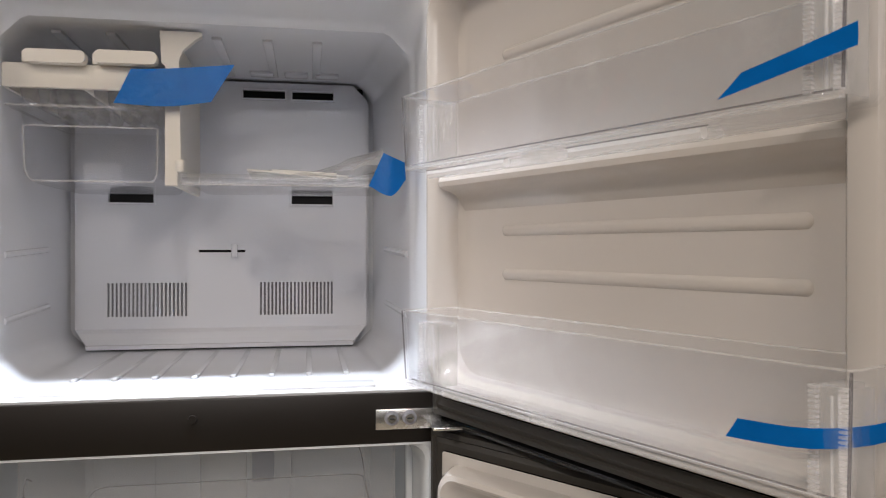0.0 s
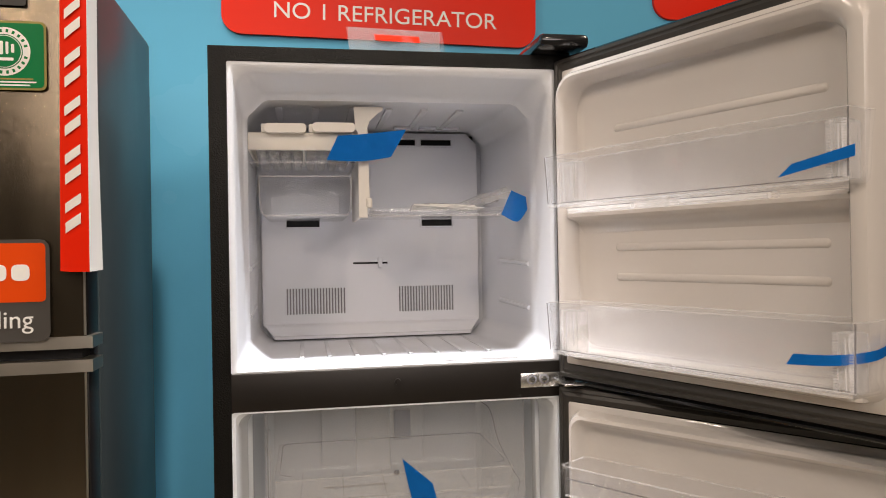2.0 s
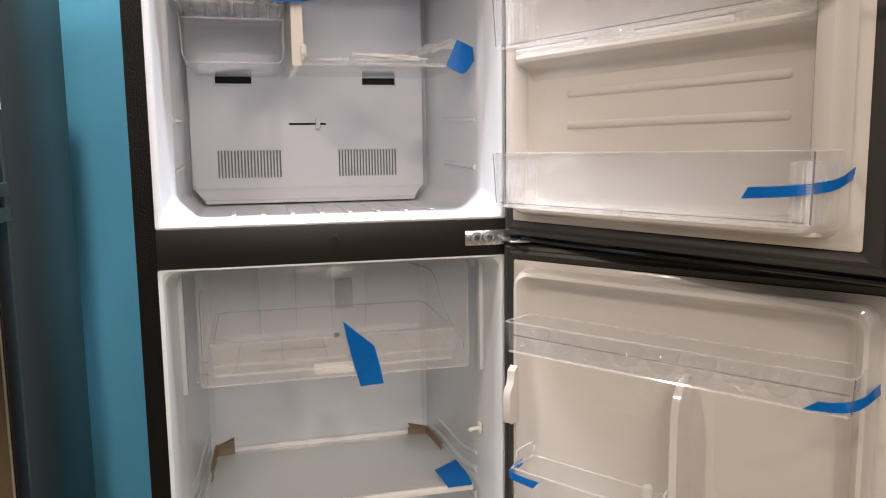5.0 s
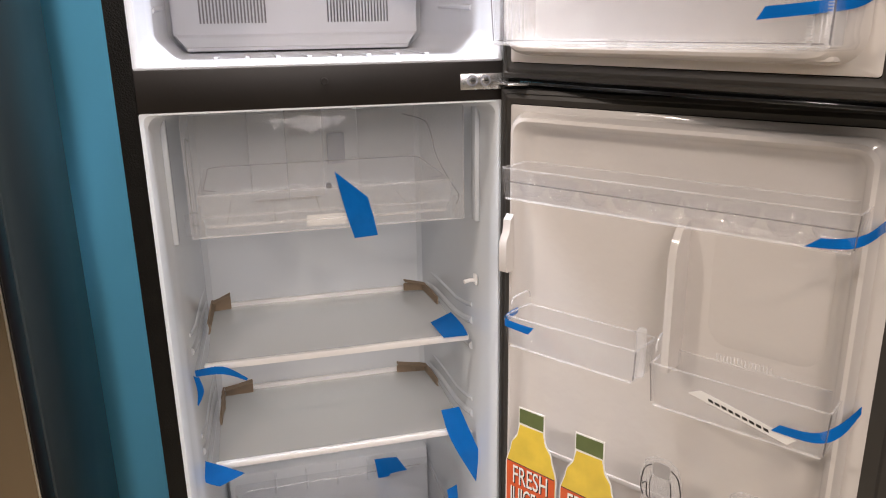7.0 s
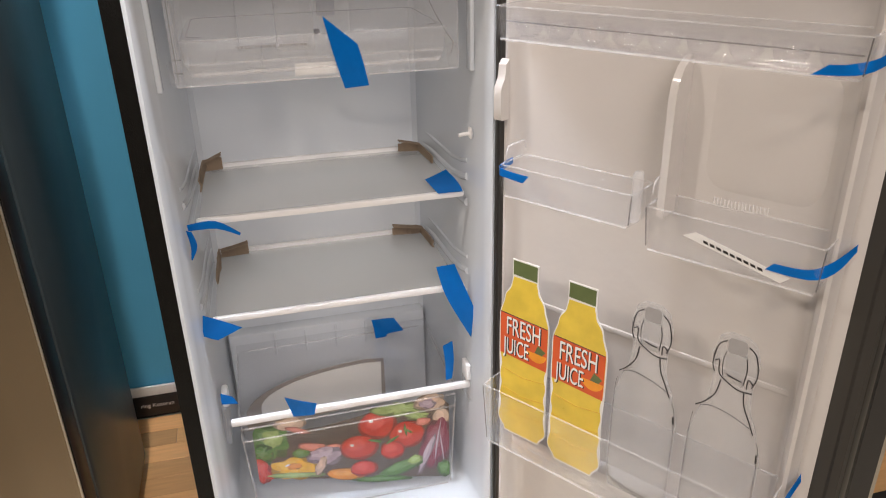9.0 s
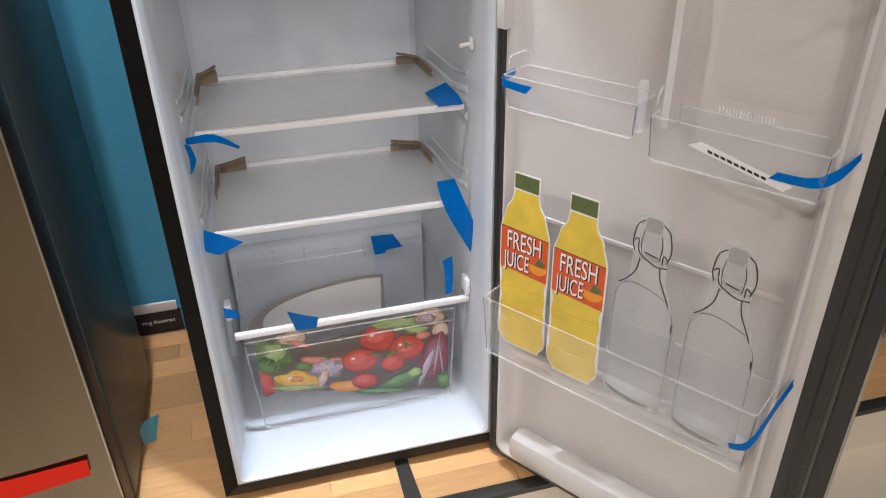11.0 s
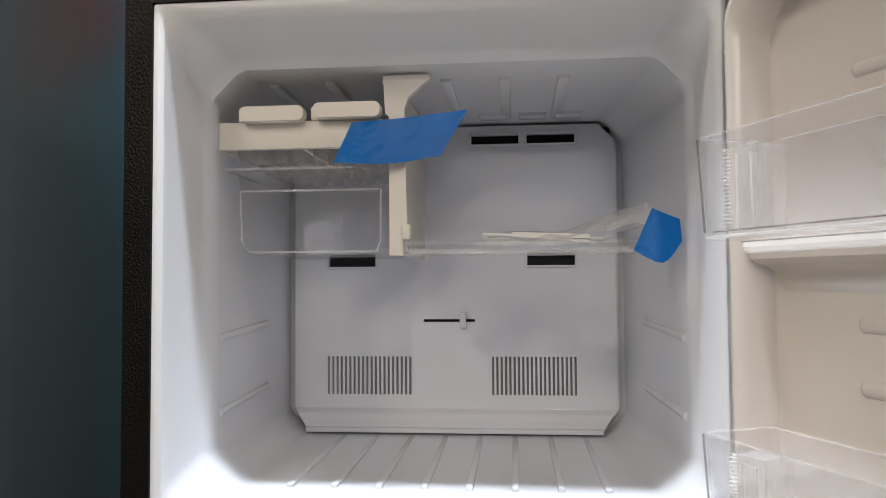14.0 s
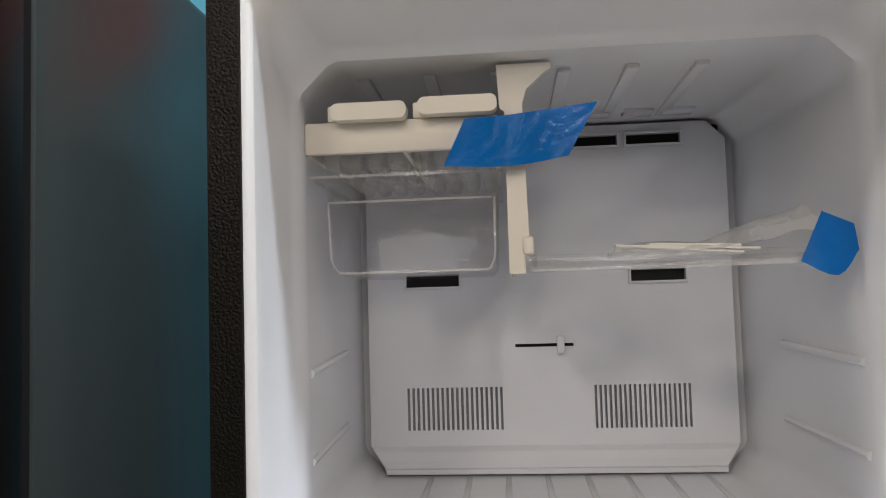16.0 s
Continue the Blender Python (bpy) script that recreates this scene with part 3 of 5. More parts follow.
# ---- door baskets ----
def tub(u0, u1, z0, z1, v0, v1, wall=0.0022, r=0.006, flare=0.004):
    """Open box with thin walls, front towards -y."""
    def loop(o, z, f):
        return [(x, y, z) for x, y in rounded(u0 + o - f, u1 - o + f, -v1 + o - f, -v0 - o, max(r - o, 0.001), 3)]
    return loft([loop(0, z1, flare), loop(0, z0 + r, 0), loop(0.003, z0, 0), ], False, True, bm=loft([loop(wall, z1, flare), loop(wall, z0 + r, 0), loop(0.003 + wall, z0 + wall, 0)], False, True, bm=None)), loop(0, z1, flare), loop(wall, z1, flare)


def basket(label, m, u0, u1, z0, z1, v0, v1, ribbed=True, flare=0.003, group="door baskets"):
    t = thing("door_basket", label, "basket", m @ pose((u0 + u1) / 2, -(v0 + v1) / 2, z0), group)
    c = Matrix.Translation((-(u0 + u1) / 2, (v0 + v1) / 2, -z0))

    def put(name, b, mat, lab="", smooth=True):
        o = part(name, b, mat, t, lab, smooth)
        o.matrix_parent_inverse = c
        return o
    b, outer, inner = tub(u0, u1, z0, z1, v0, v1, flare=flare)
    put("tray", b, CLEAR, "clear plastic basket walls")
    rim = loft([outer, inner, [(p[0], p[1], p[2] + 0.0012) for p in inner], [(p[0], p[1], p[2] + 0.0012) for p in outer], outer], False, False)
    put("rim", rim, CLEAR_EDGE, "bright moulded rim")
    put("base_edge", rod([(u0 + 0.004, -v1 - 0.0005, z0 + 0.002), (u1 - 0.004, -v1 - 0.0005, z0 + 0.002)], 0.0018, 6), CLEAR_EDGE)
    for u in (u0 + 0.001, u1 - 0.001):
        f = -flare if u < (u0 + u1) / 2 else flare
        # dark-tinted rod paints the shaded look of the corner
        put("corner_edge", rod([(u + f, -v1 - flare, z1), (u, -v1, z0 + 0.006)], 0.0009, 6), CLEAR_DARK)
    if ribbed:
        # a dark and a pale rod paint the contrast line along the base
        put("base_line", rod([(u0 + 0.006, -v1 + 0.004, z0 + 0.0065), (u1 - 0.006, -v1 + 0.004, z0 + 0.0065)], 0.0007, 6), CLEAR_DARK)
        put("base_line", rod([(u0 + 0.006, -v1 + 0.010, z0 + 0.0035), (u1 - 0.006, -v1 + 0.010, z0 + 0.0035)], 0.0010, 6), FROSTED)
        for a in (u0 + 0.018, u1 - 0.025):
            first = a < (u0 + u1) / 2
            wide = 0.032 if first else 0.022
            n, low, high = 22, z0 + 0.006, z1 - 0.009
            step = (high - low) / n
            body = box(a + 0.004, a + wide, -v1 + 0.006, -v1 + 0.0085, low - 0.002, high, 0.001)
            box(a + wide - 0.003, a + wide, -v1 + 0.0085, -v1 + 0.030, low - 0.002, high - 0.002, 0.001, body)
            box(a + 0.004, a + wide - 0.004, -v1 + 0.010, -v1 + 0.028, high - 0.003, high, 0.001, body)
            put("ribbed_insert", body, CLEAR_EDGE, "clear ribbed corner insert")
            put("insert_edge", rod([(a + 0.012, -v1 + 0.0055, low), (a + 0.012, -v1 + 0.0055, high - 0.006), (a + wide - 0.006, -v1 + 0.0055, high - 0.006), (a + wide - 0.005, -v1 + 0.0055, low + 0.01)], 0.0009, 6), FROSTED)
            teeth = bmesh.new()
            for i in range(n):
                for side in ((a,) if first else (a, a + wide - 0.005)):
                    box(side, side + 0.0045, -v1 + 0.003, -v1 + 0.007, low + i * step, low + (i + 0.55) * step, 0, teeth)
            put("rib_row", teeth, FROSTED, "row of fine clear ribs")
    return t, put


t, put = basket("clear plastic freezer door basket with blue tape", FD, 0.040, 0.487, 1.432, 1.507, 0.012, 0.072)
put("clip", box(0.225, 0.262, -0.074, -0.066, 1.421, 1.434, 0.003), CLEAR_EDGE, "clear centre clip")
for a, b in ((0.085, 0.205), (0.282, 0.40)):
    put("base_lip", rod([(a, -0.0715, 1.4255), (b, -0.0715, 1.4255)], 0.0038, 8), FROSTED)
    # dark-tinted rod paints the shade line above the lip
    put("base_lip", rod([(a - 0.004, -0.073, 1.4295), (b + 0.004, -0.073, 1.4295)], 0.0005, 6), CLEAR_DARK)
put("base_tube", rod([(0.075, -0.055, 1.4275), (0.40, -0.055, 1.4275)], 0.0042, 8), CLEAR_EDGE)
t, put = basket("clear plastic freezer door basket with blue tape", FD, 0.040, 0.490, 1.217, 1.292, 0.012, 0.072)
put("clip", box(0.235, 0.262, -0.0742, -0.066, 1.2165, 1.226, 0.003), CLEAR_EDGE, "clear centre clip")
t, put = basket("clear plastic egg basket on the fridge door", RD, 0.038, 0.488, 1.008, 1.052, 0.008, 0.072, False)
for i in range(9):
    x = 0.068 + i * 0.0485
    put("egg_cup", loft([[(x + rr * math.cos(a), -0.043 + rr * math.sin(a), z) for a in [2 * math.pi * k / 14 for k in range(14)]] for rr, z in ((0.022, 1.035), (0.0205, 1.033), (0.018, 1.021), (0.011, 1.012), (0.004, 1.010))], False, True), CLEAR, "clear egg cup")
# dark-tinted rod paints a shade line across the egg basket
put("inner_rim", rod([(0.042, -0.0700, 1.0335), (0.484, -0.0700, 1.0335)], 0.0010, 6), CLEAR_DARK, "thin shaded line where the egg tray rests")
t, put = basket("short clear plastic basket on the fridge door", RD, 0.045, 0.250, 0.784, 0.832, 0.008, 0.068, False)
put("handle", box(0.246, 0.258, -0.064, -0.05, 0.792, 0.862, 0.004), CLEAR_EDGE, "upright clear end tab")
def raised_end(put, u, z, v0, v1, up):
    own = plate([(-v0, z)] + [(-v0 - 0.002 - (v1 - v0 - 0.004) * (0.5 - 0.5 * math.cos(math.pi * k / 12)), z + up * min(1, 1.25 * math.sin(math.pi * (0.12 + 0.76 * k / 12)))) for k in range(13)] + [(-v1, z)], u, u + 0.0022, axis="x")
    put("raised_end", own, CLEAR, "arched clear end wall")
    put("raised_end", rod([(u + 0.001, -v0 - 0.002 - (v1 - v0 - 0.004) * (0.5 - 0.5 * math.cos(math.pi * k / 12)), z + up * min(1, 1.25 * math.sin(math.pi * (0.12 + 0.76 * k / 12)))) for k in range(13)], 0.0014, 6), CLEAR_EDGE)


raised_end(put, 0.043, 0.832, 0.006, 0.060, 0.024)
t, put = basket("clear plastic basket holding a price strip", RD, 0.274, 0.486, 0.762, 0.822, 0.008, 0.066, False)
raised_end(put, 0.272, 0.822, 0.006, 0.058, 0.032)
for k in range(16):
    put("rib", rod([(0.335 + k * 0.0045, -0.0085, 0.824), (0.335 + k * 0.0045, -0.0085, 0.832)], 0.0012, 5), CLEAR_EDGE)
t, put = basket("tall clear plastic bottle basket on the fridge door", RD, 0.036, 0.482, 0.345, 0.458, 0.012, 0.090, False, 0.005)

# ---- freezer contents ----
ice = thing("ice_maker", "ivory twist ice maker with two levers under the freezer ceiling", "ice maker", pose(-0.145, 0.2, 1.525))
IC = Matrix.Translation((0.145, -0.2, -1.525))


def ip(name, b, mat, lab=""):
    o = part(name, b, mat, ice, lab)
    o.matrix_parent_inverse = IC
    return o


ip("front", box(-0.232, -0.060, 0.097, 0.104, 1.541, 1.5695, 0.0015), IVORY, "ivory front plate")
bm = box(-0.232, -0.228, 0.104, 0.33, 1.541, 1.5695)
box(-0.064, -0.060, 0.104, 0.33, 1.541, 1.5695, 0, bm)
box(-0.145, -0.141, 0.104, 0.33, 1.541, 1.567, 0, bm)
ip("frame", bm, IVORY)
for x0, x1, dz in ((-0.205, -0.1385, 0), (-0.1285, -0.060, 0.002)):
    ip("lever", plate(rounded(x0, x1, 1.5675 + dz, 1.5825 + dz, 0.006), 0.082, 0.096), IVORY, "rounded ivory lever")
    ip("lever_axle", box(x0 - 0.006, x1 - 0.01, 0.096, 0.125, 1.5695, 1.584, 0.002), IVORY)
for k in range(2):
    tray = ip("ice_tray", box(-0.224 + k * 0.082, -0.144 + k * 0.082, 0.114, 0.318, 1.5595, 1.5625, 0.001), FROSTED, "frosted ice cube tray")
    for i in range(4):
        for j in range(3):
            x, y = -0.222 + k * 0.082 + i * 0.0195, 0.118 + j * 0.066
            b = loft([[(px, py, z) for px, py in rounded(x + o, x + 0.0185 - o, y + o, y + 0.062 - o, 0.004, 2)] for o, z in ((0, 1.5595), (0.001, 1.540), (0.003, 1.531), (0.006, 1.529))], False, True)
            part("ice_cup", b, CLEAR_EDGE, tray)

bin_ = thing("ice_bin", "clear plastic ice bin hanging under the ice maker", "bin", pose(-0.143, 0.22, 1.433))
BI = Matrix.Translation((0.143, -0.22, -1.433))
bm = loft([[(x, y, z) for x, y in rounded(a, b_, c, d, 0.012, 4)] for a, b_, c, d, z in ((-0.231, -0.058, 0.106, 0.34, 1.524), (-0.231, -0.058, 0.106, 0.34, 1.5205), (-0.221, -0.063, 0.114, 0.335, 1.5195), (-0.219, -0.064, 0.117, 0.333, 1.500), (-0.216, -0.066, 0.120, 0.33, 1.440), (-0.208, -0.072, 0.128, 0.322, 1.433))], False, True)
o = part("tub", bm, CLEAR, bin_, "clear plastic tub")
o.matrix_parent_inverse = BI
for pts in ([(-0.231, 0.1055, 1.522), (-0.058, 0.1055, 1.522)], [(-0.214, 0.1165, 1.500), (-0.068, 0.1165, 1.500)], [(-0.209, 0.1225, 1.4355), (-0.071, 0.1225, 1.4355)], [(-0.217, 0.119, 1.50), (-0.2155, 0.121, 1.446), (-0.209, 0.1225, 1.4365)], [(-0.0655, 0.119, 1.50), (-0.0665, 0.121, 1.446), (-0.071, 0.1225, 1.4365)]):
    o = part("moulded_edge", rod(pts, 0.0013, 6), CLEAR_EDGE, bin_)
    o.matrix_parent_inverse = BI

bracket = thing("shelf_bracket", "ivory upright bracket dividing the freezer top", "bracket", pose(-0.05, 0.2, 1.43))
BR = Matrix.Translation((0.05, -0.2, -1.43))
for name, b in (("upright", plate([(-0.054, 1.430), (-0.040, 1.430), (-0.040, 1.452), (-0.036, 1.456), (-0.038, 1.580), (-0.034, 1.592), (-0.020, 1.605), (-0.012, 1.610), (-0.012, 1.615), (-0.060, 1.615), (-0.058, 1.576), (-0.054, 1.573)], 0.102, 0.112)),
                ("side_plate", box(-0.052, -0.045, 0.112, 0.33, 1.432, 1.612, 0.002)), ("shelf_clip", box(-0.042, -0.032, 0.098, 0.116, 1.446, 1.462, 0.003))):
    o = part(name, b, IVORY, bracket)
    o.matrix_parent_inverse = BR

sh = thing("freezer_shelf", "clear plastic half shelf carrying a plastic bag", "shelf", pose(0.095, 0.22, 1.432))
SH = Matrix.Translation((-0.095, -0.22, -1.432))
for name, b, mat in (("panel", box(-0.036, 0.230, 0.108, 0.345, 1.4365, 1.441, 0.001), CLEAR), ("front_edge", box(-0.036, 0.230, 0.103, 0.109, 1.431, 1.4455, 0.002), CLEAR_THICK), ("front_lip", rod([(-0.034, 0.102, 1.4325), (0.228, 0.102, 1.4325)], 0.0016, 6), CLEAR_EDGE), ("end_post", box(-0.0415, -0.030, 0.0995, 0.112, 1.4325, 1.4465, 0.002), CLEAR_THICK)):
    o = part(name, b, mat, sh)
    o.matrix_parent_inverse = SH

# bag with leaflets on the freezer shelf
bm = bmesh.new()
nx, ny = 26, 10
grid = []
for i in range(nx + 1):
    row = []
    for j in range(ny + 1):
        a, b = i / nx, j / ny
        x = 0.045 + a * 0.165
        y = 0.110 + b * 0.11
        lift = 0.004 + 0.010 * math.sin(math.pi * b) + max(0, a - 0.5) * 0.058 * (0.55 + 0.45 * math.sin(3.0 * b) + 0.35 * noise.noise(Vector((a * 5, b * 3, 1.3)))) + 0.004 * noise.noise(Vector((a * 6, b * 6, 0)))
        row.append(bm.verts.new((x, y - max(0, a - 0.6) * 0.03, 1.4418 + max(0.0008, lift))))
    grid.append(row)
for i in range(nx):
    for j in range(ny):
        bm.faces.new((grid[i][j], grid[i + 1][j], grid[i + 1][j + 1], grid[i][j + 1]))
tagged(part("plastic_bag", bm, BAG), "crumpled clear plastic bag lying on the freezer shelf", "bag")
for i, (x0, x1, z, tilt) in enumerate(((0.040, 0.150, 1.4415, 0.010), (0.055, 0.165, 1.4445, 0.006), (0.070, 0.150, 1.4480, 0.004))):
    b = strip([(x0, 0.116 + i * 0.004, z + tilt), (x1, 0.120 + i * 0.004, z + 0.001)], [(x0 + 0.004, 0.175, z + 0.002), (x1, 0.17, z + 0.001)], 0.002)
    tagged(part("leaflet", b, PAPER), "folded white paper leaflet inside the plastic bag", "leaflet", "leaflets")

# ---- fridge contents ----
# chiller drawer
ch = thing("chiller_drawer", "clear plastic chiller drawer under the fridge ceiling", "drawer", pose(0, 0.22, 0.93))
CH = Matrix.Translation((0, -0.22, -0.93))


def cp(name, b, mat, lab="", parent=None):
    o = part(name, b, mat, parent or ch, lab)
    o.matrix_parent_inverse = CH
    return o


# front and tray carry the painted haze that brightens the drawer
cp("front", box(-0.212, 0.220, 0.092, 0.0945, 0.935, 1.122, 0.001), HAZY, "clear front cover")
bm = loft([[(x, y, z) for x, y in rounded(a, b_, c, d, 0.01, 3)] for a, b_, c, d, z in ((-0.200, 0.205, 0.10, 0.35, 1.00), (-0.198, 0.203, 0.10, 0.35, 0.965), (-0.190, 0.195, 0.106, 0.345, 0.945))], False, True)
cp("tray", bm, HAZY, "clear plastic tray")
for pts, r in (([(-0.212, 0.0915, 0.936), (0.22, 0.0915, 0.936)], 0.0016), ([(-0.185, 0.090, 0.953), (0.19, 0.090, 0.953)], 0.0022), ([(-0.195, 0.099, 0.966), (0.2, 0.099, 0.966)], 0.0014), ([(-0.200, 0.100, 1.000), (0.205, 0.100, 1.000)], 0.0013), ([(-0.212, 0.0915, 0.94), (-0.212, 0.0915, 1.12)], 0.0010), ([(0.22, 0.0915, 0.94), (0.22, 0.0915, 1.12)], 0.0010),
               ([(-0.205, 0.095, 0.945), (-0.205, 0.09, 1.06)], 0.0008)):
    cp("moulded_edge", rod(pts, r, 6), CLEAR_EDGE)
cp("runner", box(-0.222, -0.205, 0.095, 0.11, 0.938, 0.972, 0.003), CLEAR_THICK)
cp("runner", box(0.205, 0.224, 0.095, 0.11, 0.938, 0.972, 0.003), CLEAR_THICK)
# rods tinted dark for the shade where thick plastic bends, and the tray's rounded rear rim
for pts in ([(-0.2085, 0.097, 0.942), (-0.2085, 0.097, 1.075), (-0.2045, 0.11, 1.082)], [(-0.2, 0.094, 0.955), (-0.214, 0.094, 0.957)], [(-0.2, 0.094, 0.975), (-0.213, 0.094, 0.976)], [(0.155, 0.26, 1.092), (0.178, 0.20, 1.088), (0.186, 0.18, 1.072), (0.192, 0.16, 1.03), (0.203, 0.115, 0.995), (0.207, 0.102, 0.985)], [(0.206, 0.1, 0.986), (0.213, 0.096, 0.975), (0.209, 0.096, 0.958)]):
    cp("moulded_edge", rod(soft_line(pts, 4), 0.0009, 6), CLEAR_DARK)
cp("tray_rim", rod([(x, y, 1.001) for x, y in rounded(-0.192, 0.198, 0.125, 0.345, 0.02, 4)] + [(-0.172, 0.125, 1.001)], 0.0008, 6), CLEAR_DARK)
for k in range(5):
    cp("tray_rib", rod([(-0.16 + k * 0.075, 0.13, 0.9475), (-0.155 + k * 0.075, 0.32, 0.9475)], 0.0012, 6), CLEAR_EDGE)
cp("lens", loft([[(0.0 + r * math.cos(math.pi * k / 7), 0.0912 - h, 1.005 + r * math.sin(math.pi * k / 7)) for k in range(14)] for r, h in ((0.0048, 0), (0.0045, 0.0008), (0.003, 0.0012))], True, True), CLEAR_DARK)
for i in range(20):
    if i not in (4, 11):
        cp("printed_mark", box(-0.118 + i * 0.0052, -0.1158 + i * 0.0052 + 0.0008 * (i % 3), 0.0902, 0.0916, 0.9862, 0.9898), PALE_INK)
cp("sticker", box(-0.037, 0.03, 0.0975, 0.0985, 0.940, 0.958), PAPER, "small white sticker under the tray")


def glass_shelf(z, label, deep=0.36):
    t = thing("glass_shelf", label, "shelf", pose(0, 0.22, z), "glass shelves")
    c = Matrix.Translation((0, -0.22, -z))
    for name, b, mat, lab in (("glass_pane", box(-0.212, 0.220, 0.092, deep, z - 0.004, z + 0.0005, 0.0008), GLASS, "grey-green glass pane"), ("front_trim", box(-0.216, 0.226, 0.084, 0.094, z - 0.0055, z + 0.006, 0.003), SHELF_WHITE, "white plastic front trim"), ("rear_trim", box(-0.205, 0.207, deep - 0.002, deep + 0.008, z - 0.005, z + 0.008, 0.002), SHELF_WHITE, "white rear edge")):
        o = part(name, b, mat, t, lab)
        o.matrix_parent_inverse = c
    return t


glass_shelf(0.722, "glass shelf with white front trim, taped for transport")
glass_shelf(0.541, "glass shelf with white front trim, taped for transport")
cover = thing("crisper_cover", "clear crisper cover with a white front trim", "shelf", pose(0, 0.22, 0.325))
CC = Matrix.Translation((0, -0.22, -0.325))
for name, b, mat in (("pane", box(-0.205, 0.212, 0.094, 0.36, 0.321, 0.325, 0.0008), CLEAR), ("front_trim", box(-0.215, 0.236, 0.085, 0.096, 0.318, 0.331, 0.003), SHELF_WHITE), ("end_bracket", box(0.228, 0.240, 0.075, 0.12, 0.29, 0.36, 0.004), CLEAR_THICK), ("bracket_tab", box(0.226, 0.236, 0.080, 0.112, 0.338, 0.372, 0.003), SHELF_WHITE), ("end_bracket", box(-0.228, -0.216, 0.075, 0.14, 0.29, 0.365, 0.004), CLEAR_THICK), ("bracket_tab", box(-0.226, -0.214, 0.105, 0.135, 0.35, 0.382, 0.004), SHELF_WHITE)):
    o = part(name, b, mat, cover)
    o.matrix_parent_inverse = CC

cr = thing("vegetable_crisper", "clear plastic vegetable drawer at the bottom of the fridge", "drawer", pose(0, 0.22, 0.06))
CR = Matrix.Translation((0, -0.22, -0.06))


def crp(name, b, mat, lab=""):
    o = part(name, b, mat, cr, lab)
    o.matrix_parent_inverse = CR
    return o


bm = loft([[(x, y, z) for x, y in rounded(a, b_, c, d, 0.014, 4)] for a, b_, c, d, z in ((-0.205, 0.212, 0.098, 0.355, 0.312), (-0.203, 0.210, 0.100, 0.353, 0.27), (-0.193, 0.203, 0.112, 0.34, 0.075), (-0.186, 0.196, 0.12, 0.335, 0.064))], False, True)
crp("tub", bm, CLEAR, "clear plastic tub")
for pts in ([(-0.203, 0.0985, 0.300), (0.21, 0.0985, 0.300)], [(-0.199, 0.098, 0.272), (0.206, 0.098, 0.272)], [(-0.184, 0.112, 0.068), (0.194, 0.112, 0.068)], [(-0.202, 0.1005, 0.29), (-0.190, 0.112, 0.072)], [(0.209, 0.1005, 0.29), (0.200, 0.112, 0.072)], [(-0.18, 0.352, 0.312), (0.19, 0.352, 0.312)], [(-0.203, 0.11, 0.312), (-0.203, 0.34, 0.312)], [(0.21, 0.11, 0.312), (0.21, 0.34, 0.312)]):
    crp("moulded_edge", rod(pts, 0.0016, 6), CLEAR_EDGE)

# neighbour refrigerator
nb = thing("bronze_refrigerator", "closed bronze steel refrigerator with promotional stickers", "refrigerator", pose(-0.745, 0.2, 0))
NI = Matrix.Translation((0.745, -0.2, 0))


def npart(name, b, mat, lab="", parent=None):
    o = part(name, b, mat, parent or nb, lab)
    if parent is None:
        o.matrix_parent_inverse = NI
    return o


npart("cabinet", box(-1.045, -0.443, 0.035, 0.43, 0.03, 1.80, 0.012), SIDE_PAINT, "slate grey painted cabinet")
npart("plinth", box(-1.03, -0.455, 0.06, 0.40, 0.0, 0.03), BLACK_TRIM)
# near-black box paints the shade between doors and cabinet
npart("seal_gap_shade", box(-1.04, -0.449, 0.018, 0.036, 0.05, 1.79), DARK)


def bowed(x0, x1, z0, z1):
    pts = [(x0, 0.018)] + [(x0 + (x1 - x0) * i / 16, -0.036 - 0.012 * math.sin(math.pi * i / 16) ** 0.6) for i in range(17)] + [(x1, 0.018)]
    return plate(pts, z0, z1, axis="z")


npart("upper_door", bowed(-1.043, -0.445, 1.262, 1.80), STEEL, "brushed bronze steel upper door")
npart("lower_door", bowed(-1.043, -0.445, 0.05, 1.212), STEEL, "brushed bronze steel lower door")
for z0, z1 in ((0.052, 1.211), (1.263, 1.798)):
    # added black strip paints the dark gap over the steel door side
    npart("door_gap_shade", box(-0.4448, -0.4432, -0.034, 0.0178, z0, z1, 0.0004), BLACK_TRIM, "black strip added for the dark gap beside the bronze door")
    npart("edge_strip", rod([(-0.4462, -0.0372, z0), (-0.4462, -0.0372, z1)], 0.0019, 8), EDGE_METAL, "thin satin metal strip along the door edge")
npart("handle_strip", bowed(-1.047, -0.437, 1.245, 1.262), EDGE_METAL, "satin metal edge strip")
npart("handle_strip", bowed(-1.047, -0.437, 1.212, 1.229), EDGE_METAL, "satin metal edge strip")
# near-black box paints the shade between the handle strips
npart("handle_gap_shade", box(-1.03, -0.455, -0.02, 0.018, 1.228, 1.246), DARK)
# white-lined stickers and banner on the neighbour; brand marks are plain shapes
def band(x0, x1, z0, z1, y, r=0.004):
    return plate(rounded(x0, x1, z0, z1, r, 3), y, y + 0.0008)


lab = npart("promo_sticker", band(-0.66, -0.487, 1.258, 1.397, -0.0500, 0.012), GREY_INK, "grey and orange promotional sticker with rounded corners")
npart("sticker_field", band(-0.655, -0.492, 1.312, 1.392, -0.0506, 0.006), ORANGE_RED, "", lab)
for x0, x1 in ((-0.535, -0.512), (-0.563, -0.541), (-0.59, -0.57)):
    npart("logo_shape", band(x0, x1, 1.341, 1.363, -0.0510, 0.007), WHITE_INK, "", lab)
